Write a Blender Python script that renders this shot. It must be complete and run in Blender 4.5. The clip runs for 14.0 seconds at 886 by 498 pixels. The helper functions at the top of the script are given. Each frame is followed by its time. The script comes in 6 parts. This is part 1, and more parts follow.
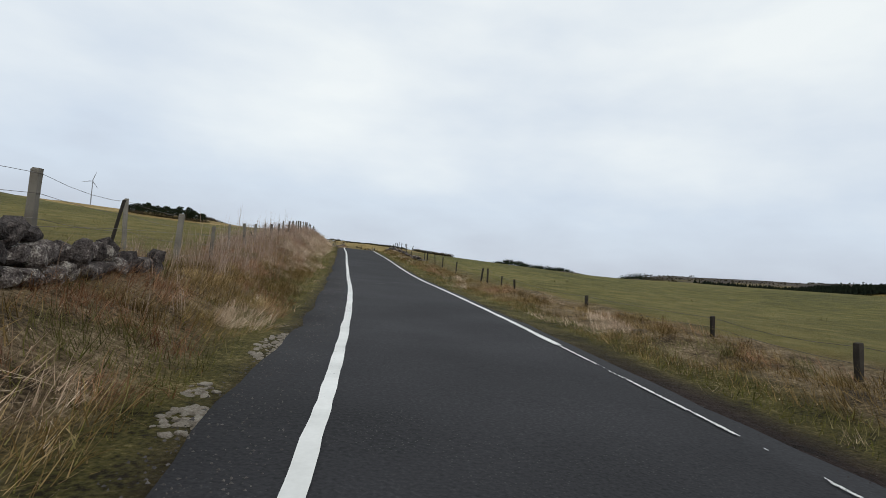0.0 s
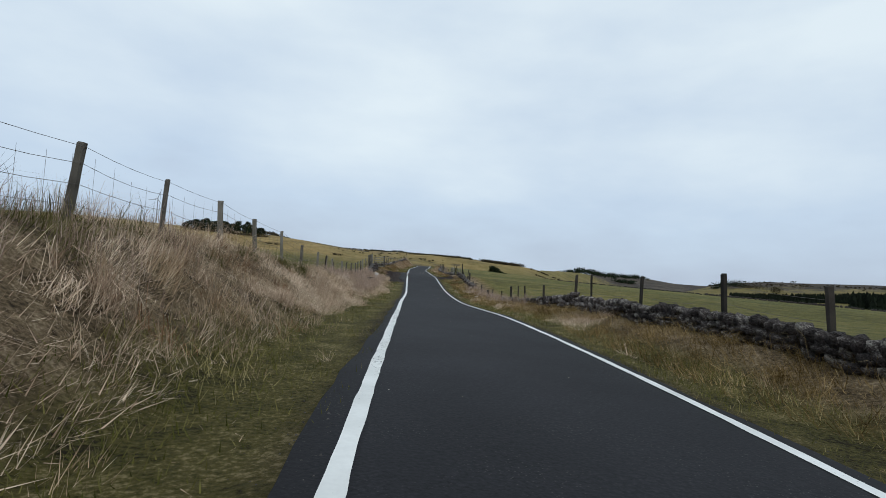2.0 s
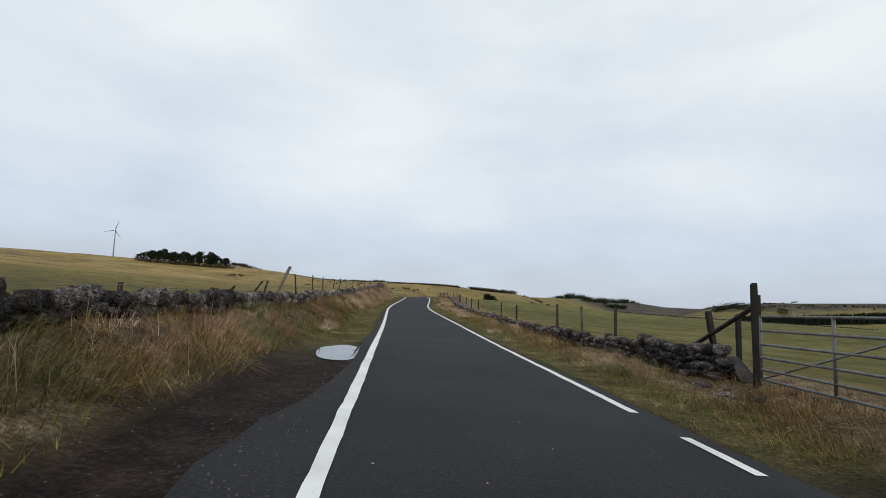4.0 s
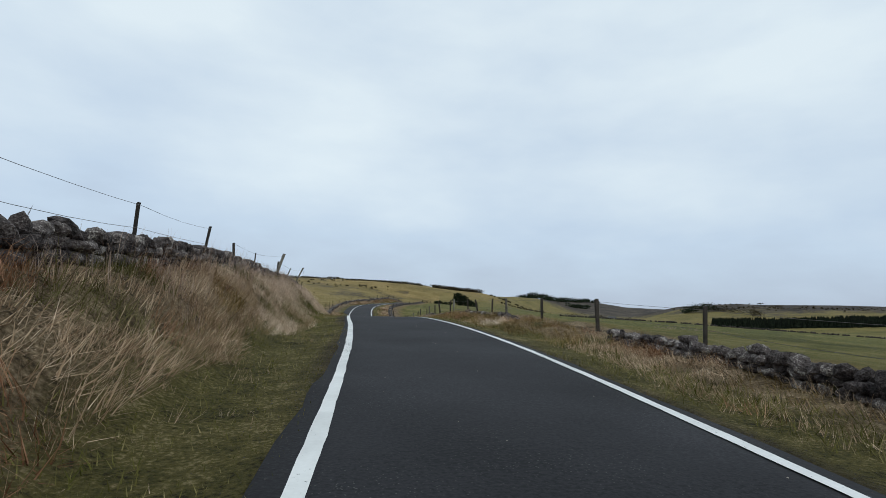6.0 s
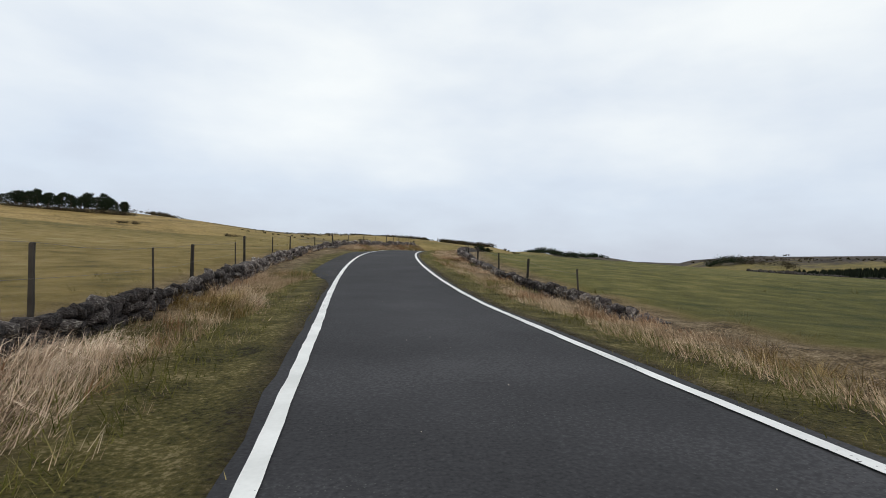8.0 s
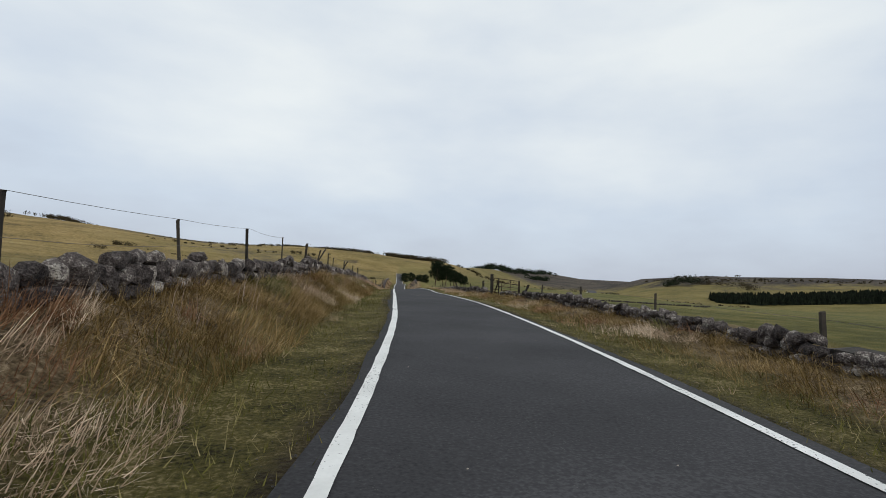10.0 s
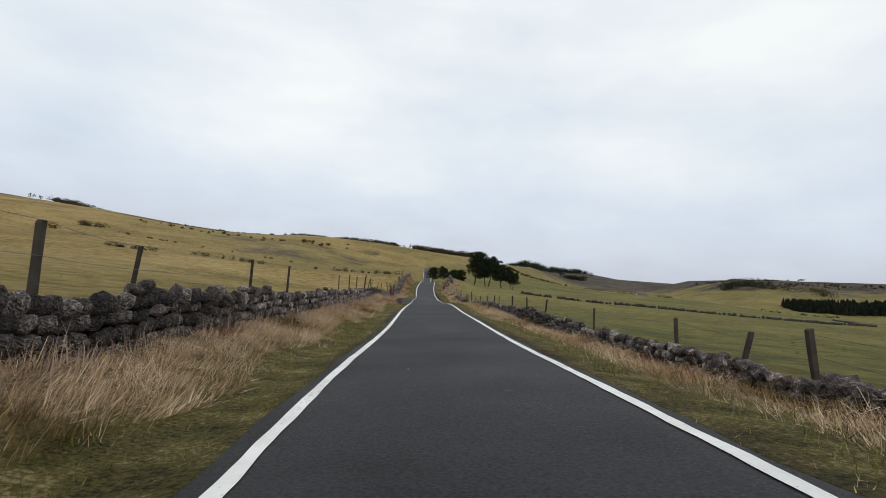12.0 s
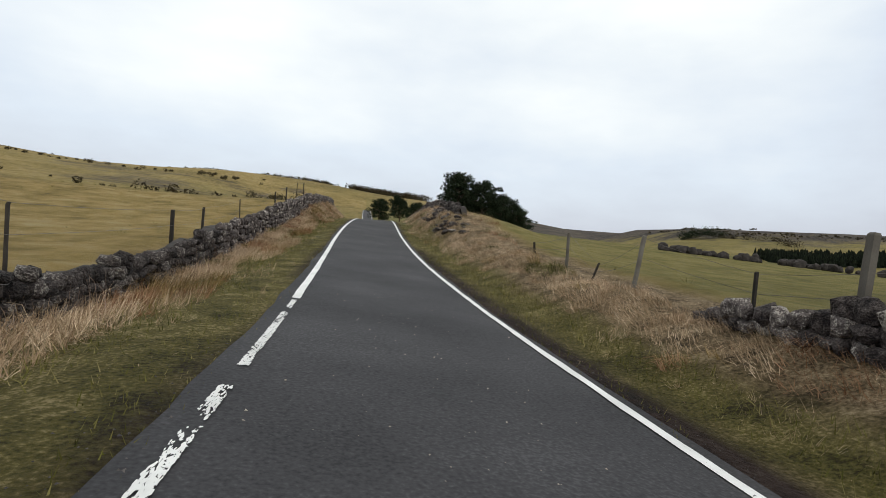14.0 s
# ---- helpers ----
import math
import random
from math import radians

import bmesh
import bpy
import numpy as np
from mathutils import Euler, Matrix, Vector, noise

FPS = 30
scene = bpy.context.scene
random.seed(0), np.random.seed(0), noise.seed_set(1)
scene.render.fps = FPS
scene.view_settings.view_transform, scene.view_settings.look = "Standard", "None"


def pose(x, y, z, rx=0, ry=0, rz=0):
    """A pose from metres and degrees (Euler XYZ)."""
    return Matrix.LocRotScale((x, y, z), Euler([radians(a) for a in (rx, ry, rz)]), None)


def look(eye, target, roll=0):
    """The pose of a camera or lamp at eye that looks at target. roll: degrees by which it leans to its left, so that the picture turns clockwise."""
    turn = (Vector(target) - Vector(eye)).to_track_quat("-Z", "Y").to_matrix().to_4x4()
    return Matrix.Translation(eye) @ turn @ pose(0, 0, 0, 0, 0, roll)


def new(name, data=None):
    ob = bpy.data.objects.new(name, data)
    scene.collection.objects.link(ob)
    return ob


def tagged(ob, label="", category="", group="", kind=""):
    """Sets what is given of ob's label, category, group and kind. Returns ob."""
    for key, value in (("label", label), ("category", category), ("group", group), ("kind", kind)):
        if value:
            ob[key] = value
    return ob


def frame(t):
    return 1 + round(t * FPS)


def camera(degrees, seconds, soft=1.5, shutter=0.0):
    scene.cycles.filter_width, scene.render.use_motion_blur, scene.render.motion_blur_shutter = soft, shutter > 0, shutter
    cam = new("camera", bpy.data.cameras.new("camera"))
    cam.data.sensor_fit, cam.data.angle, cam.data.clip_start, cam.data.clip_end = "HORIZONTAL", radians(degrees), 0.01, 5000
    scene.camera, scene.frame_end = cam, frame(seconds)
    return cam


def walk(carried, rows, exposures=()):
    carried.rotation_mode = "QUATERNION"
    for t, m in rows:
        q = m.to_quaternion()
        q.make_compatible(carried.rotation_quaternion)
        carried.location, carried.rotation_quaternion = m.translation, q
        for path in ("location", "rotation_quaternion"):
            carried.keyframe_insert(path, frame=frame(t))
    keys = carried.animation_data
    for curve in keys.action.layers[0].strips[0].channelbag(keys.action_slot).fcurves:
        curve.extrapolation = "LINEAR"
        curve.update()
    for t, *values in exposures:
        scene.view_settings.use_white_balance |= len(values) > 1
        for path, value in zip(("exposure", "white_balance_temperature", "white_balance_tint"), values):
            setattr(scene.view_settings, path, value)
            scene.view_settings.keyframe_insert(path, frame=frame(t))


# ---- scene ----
# Road, in metres along it: heading (to the left of +y), grade and crossfall every nine metres from -12 m.
HEADING = np.radians([-2.17, 0.45, 3.22, 5.29, 7.12, 6.97, 6.76, 8.06, 6.5, 6.32, 6.52, 5.77, 6.31, 6.82, 6.71, 6.49, 5.86, 6.44, 6.76, 5.05, 2.15, 1.76, 4.42, 7.08, 6.36, 6.47, 5.89, 6.56, 6.04, 6.49, 4.09, 0.26, -5.81, -9.78, -10.13, -7.23, -3.91, -4.1, -3.69, -4.44, -3.34, -3.2, -4.81, -4.14, -4.36, -4.19, -3.67, -4.51, -6.22, -3.12, -3, -3.86, -5.33, -6.12, -5.37, -4.71, -4.43, -4.24, -4.24, -4.24, -4.24, -4.24, -4.24, -4.24, -4.24, -4.24, -4.24, -4.24, -4.24, -4.24, -4.24, -4.24, -4.24, -4.24])
GRADE = 0.01 * np.array([0.04, 1.01, 2.19, 2.99, 3.27, 5.99, 6.31, 6.15, 4.61, 0.45, -1.82, -1.79, 1.84, 5.06, 6.75, 1.95, 1.47, 2.47, 2.5, 3.09, 4.34, 4.88, 3.86, 1.28, -2.16, -4.38, -6.97, -4.89, 1.89, 3.54, 6.59, 6.17, 3.98, 2.11, 1.61, 2.1, 1.8, -0.83, -1.08, 0.06, -1.96, -2.04, -4.35, -2.36, -2.01, -3.18, -5.59, -1.59, -3.6, -1.53, 1.89, 4.96, 5.86, 3.71, 1.14, -2.39, -4.42, -4.45, -4.45, -3.25, -1.85, -0.05, 2.1, 3.23, 4.52, 6.02, 6.42, 6.51, 6.59, 6.68, 6.77, 6.85, 6.94, 7.03])
CAMBER = 0.01 * np.array([0.08, -0.9, -0.63, 1.35, 1.59, -0.81, -2.31, -4.78, -2.75, -3.12, -0.86, -4.4, -6.36, -9.71, -6.42, -4.26, -3.96, -1.1, -0.36, -0.4, 0.19, 0.9, 1.75, 2.73, 2.5, 0.6, 1.93, -0.35, 4.87, 0.76, 4.8, 3.69, 1.92, 0.82, 0.42, 0.23, -1.39, -0.75, 0.57, -0.82, 4.5, 11.53, 8.01, 8.68, 5.65, 8.43, 8.21, 5.99, -3.45, -11.06, -6.96, -4.92, -3.19, -0.91, 0.26, 0.34, 0.26, 0.15, 0, 0, 0, 0, 0, 0, 0, 0, 0, 0, 0, 0, 0, 0, 0, 0])
RIDE = [
    (0, 5.64, -1.18, -3.41, 2.39, 4.81),
    (0.5, 21.37, -1.13, 3.20, 2.35, 4.35),
    (1, 31.88, -1.18, 1.59, 4.10, 1.59),
    (1.5, 46.84, -1.30, 0.38, 6.08, 5.14),
    (2, 61.96, -1.18, 3.15, 2.90, 3.66),
    (2.5, 77.02, -0.95, 3.45, 1.44, 4.25),
    (3, 92.04, -1.04, 0.01, 1.97, 2.58),
    (3.5, 107.90, -1.17, 0.91, 5.00, 2.55),
    (4, 119.68, -1.09, 1.43, 6.02, 2.10),
    (6.5, 194.16, -1.04, -1.17, 4.74, 2.56),
    (7, 208.84, -1.03, -0.44, 3.08, 3.38),
    (7.5, 224.47, -1.10, -1.89, 0.01, 2.84),
    (8, 239.28, -1.04, -3.29, 1.52, 1.68),
    (10.5, 313.61, -0.94, -4.66, 3.23, 2.70),
    (11, 327.54, -0.76, -6.09, 3.31, 1.26),
    (11.5, 342.18, -0.73, -6.76, 3.28, 1.87),
    (12, 356.98, -0.47, -6.00, 2.74, 3.79),
    (12.5, 372.76, -0.62, -8.48, 3.58, 3.27),
    (13, 390.30, -0.56, -10.75, 2.24, 2.95),
    (13.5, 408.13, -0.48, -13.02, 0.01, 3.20),
    (14, 426.62, -0.76, -12.69, -2.18, 4.08),
]
# Ride: seconds, metres along the road, metres right of its middle, yaw, pitch, roll.
EYE = 1.05
HALF = 1.45

STEP = 0.5
NODES = -12.0 + 9.0 * np.arange(len(HEADING))
ST = np.arange(-120.0, 900.0, STEP)
TH = np.interp(ST, NODES, HEADING)
GR = np.interp(ST, NODES, GRADE)
CF = np.interp(ST, NODES, CAMBER)
GR[ST > 760] = 0.01


def running(v):
    out = np.concatenate([[0.0], np.cumsum(v[:-1] * STEP)])
    return out - np.interp(0.0, ST, out)


RX, RY, RZ = running(-np.sin(TH)), running(np.cos(TH)), running(GR)


def at(table, s):
    return np.interp(s, ST, table)


def smooth(a, b, v):
    f = np.clip((v - a) / (b - a), 0.0, 1.0)
    return f * f * (3 - 2 * f)


def ride_pose(s, d, yaw, pitch, roll):
    h = float(at(TH, s))
    eye = Vector((float(at(RX, s)) + d * math.cos(h), float(at(RY, s)) + d * math.sin(h), float(at(RZ, s)) + EYE + d * float(at(CF, s))))
    y, p = radians(yaw), radians(pitch)
    ahead = Vector((-math.sin(y) * math.cos(p), math.cos(y) * math.cos(p), math.sin(p)))
    return look(eye, eye + ahead, roll)


cam = camera(77.9, 14.0, soft=0.85)
rows = []
for a, b in zip(RIDE, RIDE[1:] + [None]):
    rows.append((a[0], ride_pose(*a[1:])))
    if b and b[0] - a[0] > 1:
        ha, hb = (math.degrees(float(at(TH, r[1] + 6))) for r in (a, b))
        ga, gb = (math.degrees(float(at(GR, r[1] + 3))) for r in (a, b))
        for f in (0.2, 0.4, 0.6, 0.8):
            m = [u + f * (v - u) for u, v in zip(a, b)]
            yaw = math.degrees(float(at(TH, m[1] + 6))) + (1 - f) * (a[3] - ha) + f * (b[3] - hb)
            pitch = 0.5 * math.degrees(float(at(GR, m[1] + 3))) + (1 - f) * (a[4] - 0.5 * ga) + f * (b[4] - 0.5 * gb)
            rows.append((m[0], ride_pose(m[1], m[2], yaw, pitch, m[5])))
walk(cam, rows, [(0, -0.1, 6500, 8), (0.5, -0.1, 6400, 8), (1.0, -0.12, 6350, 8), (1.5, -0.15, 6150, 7), (2, -0.22, 6000, 5), (2.5, -0.2, 6000, 6), (3, -0.14, 6250, 8), (4, -0.15, 6450, 8), (6.5, -0.24, 5950, 4), (7, -0.12, 6150, 7), (7.5, -0.04, 6500, 8), (8, -0.02, 6550, 9), (10.5, -0.2, 6450, 8), (11, -0.12, 6500, 8), (11.5, -0.1, 6550, 9), (12.5, 0.0, 6650, 8), (13, -0.04, 6600, 7), (13.5, -0.02, 6600, 7), (14, 0.1, 6700, 8)])

# ---- sky and sun ----
SUN_UP, SUN_TURN = radians(38), radians(150)
world = bpy.data.worlds.new("overcast sky")
scene.world = world
world.use_nodes = True
wn, wl = world.node_tree.nodes, world.node_tree.links
wn.clear()


def wnode(kind, **values):
    n = wn.new(kind)
    for k, v in values.items():
        n.inputs[k].default_value = v
    return n


sky = wn.new("ShaderNodeTexSky")
sky.sky_type, sky.sun_disc, sky.sun_elevation, sky.sun_rotation = "NISHITA", False, SUN_UP, SUN_TURN
tex = wn.new("ShaderNodeTexCoord")
warp = wnode("ShaderNodeMapping")
warp.inputs["Scale"].default_value = (1.0, 1.0, 2.6)
clouds = wnode("ShaderNodeTexNoise", Scale=1.7, Detail=6.0, Roughness=0.5)
wl.new(tex.outputs["Generated"], warp.inputs["Vector"])
wl.new(warp.outputs["Vector"], clouds.inputs["Vector"])
split = wn.new("ShaderNodeSeparateXYZ")
wl.new(tex.outputs["Generated"], split.inputs["Vector"])
lift = wn.new("ShaderNodeMapRange")
lift.inputs["From Min"].default_value, lift.inputs["From Max"].default_value = -0.02, 0.52
wl.new(split.outputs["Z"], lift.inputs["Value"])
sumn = wn.new("ShaderNodeMath")
sumn.operation = "MULTIPLY_ADD"
sumn.inputs[1].default_value = 0.75
wl.new(lift.outputs["Result"], sumn.inputs[0])
half = wn.new("ShaderNodeMath")
half.operation = "MULTIPLY_ADD"
half.inputs[1].default_value, half.inputs[2].default_value = 1.9, -0.8
wl.new(clouds.outputs["Fac"], half.inputs[0])
wl.new(half.outputs["Value"], sumn.inputs[2])
ramp = wn.new("ShaderNodeValToRGB")
ramp.color_ramp.elements[0].position, ramp.color_ramp.elements[0].color = 0.0, (0.56, 0.60, 0.71, 1)
ramp.color_ramp.elements[1].position, ramp.color_ramp.elements[1].color = 1.0, (0.99, 1.03, 1.05, 1)
e = ramp.color_ramp.elements.new(0.45)
e.color = (0.72, 0.80, 0.92, 1)
wl.new(sumn.outputs["Value"], ramp.inputs["Fac"])
mixc = wn.new("ShaderNodeMix")
mixc.data_type = "RGBA"
mixc.inputs["Factor"].default_value = 0.93
dim = wn.new("ShaderNodeVectorMath")
dim.operation = "SCALE"
dim.inputs["Scale"].default_value = 0.1
wl.new(sky.outputs["Color"], dim.inputs[0])
wl.new(dim.outputs["Vector"], mixc.inputs["A"])
wl.new(ramp.outputs["Color"], mixc.inputs["B"])
bg = wnode("ShaderNodeBackground", Strength=1.0)
wl.new(mixc.outputs["Result"], bg.inputs["Color"])
wout = wn.new("ShaderNodeOutputWorld")
wl.new(bg.outputs["Background"], wout.inputs["Surface"])

sun_data = bpy.data.lights.new("sun", "SUN")
sun_data.energy, sun_data.angle, sun_data.color = 1.0, radians(25), (1.0, 0.96, 0.9)
sun = new("sun", sun_data)
sun.matrix_world = look((0, 0, 60), (-math.sin(SUN_TURN) * 10, -math.cos(SUN_TURN) * 10, 60 - 10 * math.tan(SUN_UP)))

# ---- materials ----
def material(name, colors, scale=4.0, fine=60.0, rough=0.9, bump=0.3, spread=0.25, metal=0.0, island=False, each=0.0, coord="Object", depth=0.02, contrast=1.0):
    """Two scales of noise between the given colours, a fine relief, and a shade of its own for each piece."""
    m = bpy.data.materials.new(name)
    m.use_nodes = True
    n, l = m.node_tree.nodes, m.node_tree.links
    b = n["Principled BSDF"]
    b.inputs["Roughness"].default_value, b.inputs["Metallic"].default_value = rough, metal
    b.inputs["Specular IOR Level"].default_value = 0.3
    tc = n.new("ShaderNodeTexCoord")
    big, small = n.new("ShaderNodeTexNoise"), n.new("ShaderNodeTexNoise")
    big.inputs["Scale"].default_value, big.inputs["Detail"].default_value = scale, 5
    small.inputs["Scale"].default_value, small.inputs["Detail"].default_value = fine, 3
    for t in (big, small):
        l.new(tc.outputs[coord], t.inputs["Vector"])
    add = n.new("ShaderNodeMath")
    add.operation = "MULTIPLY_ADD"
    add.inputs[1].default_value = spread
    l.new(small.outputs["Fac"], add.inputs[0])
    l.new(big.outputs["Fac"], add.inputs[2])
    fac = add.outputs["Value"]
    if island or each:
        src = n.new("ShaderNodeNewGeometry").outputs["Random Per Island"] if island else n.new("ShaderNodeObjectInfo").outputs["Random"]
        more = n.new("ShaderNodeMath")
        more.operation = "MULTIPLY_ADD"
        more.inputs[1].default_value = each or 0.5
        l.new(src, more.inputs[0])
        l.new(fac, more.inputs[2])
        fac = more.outputs["Value"]
    own = each or (0.5 if island else 0.0)
    middle, half = 0.5 + 0.5 * spread + 0.5 * own, (0.16 + 0.13 * spread + 0.4 * own) / contrast
    low, high = middle - half, middle + half
    fit = n.new("ShaderNodeMapRange")
    fit.inputs["From Min"].default_value, fit.inputs["From Max"].default_value = low, high
    l.new(fac, fit.inputs["Value"])
    r = n.new("ShaderNodeValToRGB")
    while len(r.color_ramp.elements) < len(colors):
        r.color_ramp.elements.new(0.5)
    for i, c in enumerate(colors):
        r.color_ramp.elements[i].position = i / (len(colors) - 1)
        r.color_ramp.elements[i].color = (*c, 1)
    l.new(fit.outputs["Result"], r.inputs["Fac"])
    l.new(r.outputs["Color"], b.inputs["Base Color"])
    if bump:
        bp = n.new("ShaderNodeBump")
        bp.inputs["Strength"].default_value, bp.inputs["Distance"].default_value = bump, depth
        l.new(add.outputs["Value"], bp.inputs["Height"])
        l.new(bp.outputs["Normal"], b.inputs["Normal"])
    return m


def leafy(m):
    """Takes the shine off thin blades and needles."""
    b = m.node_tree.nodes["Principled BSDF"]
    b.inputs["Specular IOR Level"].default_value = 0.1
    return m


M_STRAW = leafy(material("dead grass", [(0.105, 0.064, 0.036), (0.33, 0.228, 0.138), (0.54, 0.4, 0.265), (0.8, 0.64, 0.47)], scale=1.3, fine=7, island=True, each=0.4, bump=0))
M_PALE_STRAW = leafy(material("bleached dead grass", [(0.15, 0.1, 0.065), (0.46, 0.335, 0.235), (0.7, 0.55, 0.41), (0.9, 0.76, 0.6)], scale=1.1, fine=7, island=True, each=0.4, bump=0))
M_TAWNY = leafy(material("tawny moor grass", [(0.036, 0.024, 0.009), (0.12, 0.08, 0.028), (0.28, 0.19, 0.08), (0.58, 0.43, 0.22)], scale=0.8, fine=6, island=True, each=0.4, bump=0))
M_OLIVE = leafy(material("mossy olive grass", [(0.027, 0.027, 0.008), (0.083, 0.08, 0.025), (0.17, 0.152, 0.058), (0.41, 0.345, 0.185)], scale=0.9, fine=6, island=True, each=0.4, bump=0))
M_RUSSET = leafy(material("russet dead bracken", [(0.05, 0.022, 0.013), (0.19, 0.095, 0.05), (0.36, 0.205, 0.115), (0.6, 0.41, 0.26)], scale=0.9, fine=6, island=True, each=0.4, bump=0))
M_STALK = leafy(material("grey stalks", [(0.14, 0.09, 0.07), (0.34, 0.245, 0.19), (0.55, 0.445, 0.37)], scale=0.9, fine=6, island=True, each=0.5, bump=0))
M_SHORT = leafy(material("short grass", [(0.03, 0.033, 0.007), (0.09, 0.089, 0.02), (0.172, 0.152, 0.047), (0.42, 0.34, 0.175)], scale=0.9, fine=6, island=True, each=0.45, bump=0))
M_PASTURE = leafy(material("faded pasture grass", [(0.06, 0.05, 0.02), (0.13, 0.12, 0.04), (0.22, 0.18, 0.08), (0.32, 0.26, 0.14)], scale=0.2, fine=4, island=True, each=0.5, bump=0))
M_POST = material("weathered timber", [(0.05, 0.044, 0.037), (0.125, 0.112, 0.094), (0.225, 0.208, 0.178)], scale=3, fine=70, bump=0.5, each=0.5)
M_DARKPOST = material("dark creosoted timber", [(0.01, 0.009, 0.008), (0.028, 0.023, 0.019), (0.06, 0.05, 0.04)], scale=4, fine=70, bump=0.5, each=0.4)
M_WIRE = material("rusty wire", [(0.09, 0.075, 0.065), (0.2, 0.18, 0.17)], scale=8, fine=90, rough=0.6, metal=0.6, bump=0)
M_GALV = material("galvanised steel", [(0.11, 0.105, 0.1), (0.23, 0.225, 0.22)], scale=6, fine=80, rough=0.55, metal=0.5, bump=0.1)
M_RUST = material("rusted steel", [(0.015, 0.01, 0.008), (0.045, 0.026, 0.018), (0.09, 0.055, 0.035)], scale=6, fine=80, rough=0.85, metal=0.2, bump=0.3)
M_BROWNRUST = material("red-brown rust", [(0.03, 0.015, 0.01), (0.075, 0.036, 0.022), (0.14, 0.075, 0.045)], scale=5, fine=60, rough=0.9, metal=0.1, bump=0.4)
M_STONE = material("lichened wall stone", [(0.012, 0.009, 0.009), (0.042, 0.033, 0.031), (0.088, 0.072, 0.067), (0.16, 0.135, 0.125), (0.46, 0.42, 0.37)], scale=2.2, fine=11, spread=0.9, bump=1.0, each=0.4, depth=0.25, contrast=1.35)
M_STONE_REST = material("lichened wall stone, far", [(0.012, 0.009, 0.009), (0.042, 0.033, 0.031), (0.088, 0.072, 0.067), (0.16, 0.135, 0.125), (0.46, 0.42, 0.37)], scale=11, fine=55, spread=0.9, bump=1.0, island=True, each=0.4, depth=0.05, contrast=1.35)
# Dark tone put in for shade between wall stones; also the dykes' own colour.
M_CORE = material("wall gap shade and dyke rubble", [(0.02, 0.018, 0.016), (0.06, 0.05, 0.045)], scale=5, fine=30, bump=0.5)
M_BARK = material("pine bark", [(0.05, 0.03, 0.02), (0.12, 0.075, 0.05)], scale=3, fine=30, bump=0.6)
M_NEEDLE = leafy(material("pine needles", [(0.006, 0.01, 0.006), (0.015, 0.023, 0.011), (0.035, 0.045, 0.022)], scale=0.6, fine=5, island=True, each=0.6, bump=0))
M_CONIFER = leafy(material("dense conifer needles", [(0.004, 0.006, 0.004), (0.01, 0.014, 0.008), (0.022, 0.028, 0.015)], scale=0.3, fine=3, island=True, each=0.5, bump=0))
M_GORSE = leafy(material("gorse and bramble", [(0.02, 0.015, 0.01), (0.05, 0.04, 0.022), (0.085, 0.07, 0.035)], scale=0.4, fine=4, island=True, each=0.5, bump=0))
M_WHITE = material("weathered white board", [(0.42, 0.4, 0.36), (0.72, 0.7, 0.66)], scale=4, fine=40, rough=0.6, bump=0.1)
M_TURBINE = material("turbine paint", [(0.2, 0.21, 0.23), (0.32, 0.33, 0.36)], scale=1, fine=5, rough=0.5, bump=0)
M_GRIT = material("grey-brown road grit", [(0.03, 0.027, 0.027), (0.065, 0.057, 0.055), (0.14, 0.125, 0.115)], scale=3, fine=45, spread=0.7, bump=0.8, depth=0.03)
M_TAR = material("old tar", [(0.007, 0.007, 0.008), (0.016, 0.016, 0.018), (0.03, 0.03, 0.031)], scale=20, fine=90, rough=0.75, bump=0.4, depth=0.004)
M_PALE = material("pale broken rock", [(0.2, 0.165, 0.13), (0.38, 0.33, 0.27), (0.58, 0.53, 0.46)], scale=6, fine=40, spread=0.6, bump=0.9, each=0.3, depth=0.04)
M_SLATE = material("slate roof", [(0.06, 0.06, 0.065), (0.1, 0.1, 0.11)], scale=1, fine=8)

M_WATER = bpy.data.materials.new("puddle water")
M_WATER.use_nodes = True
_b = M_WATER.node_tree.nodes["Principled BSDF"]
_b.inputs["Base Color"].default_value = (0.02, 0.017, 0.014, 1)
_b.inputs["Roughness"].default_value = 0.06
_b.inputs["Specular IOR Level"].default_value = 0.5


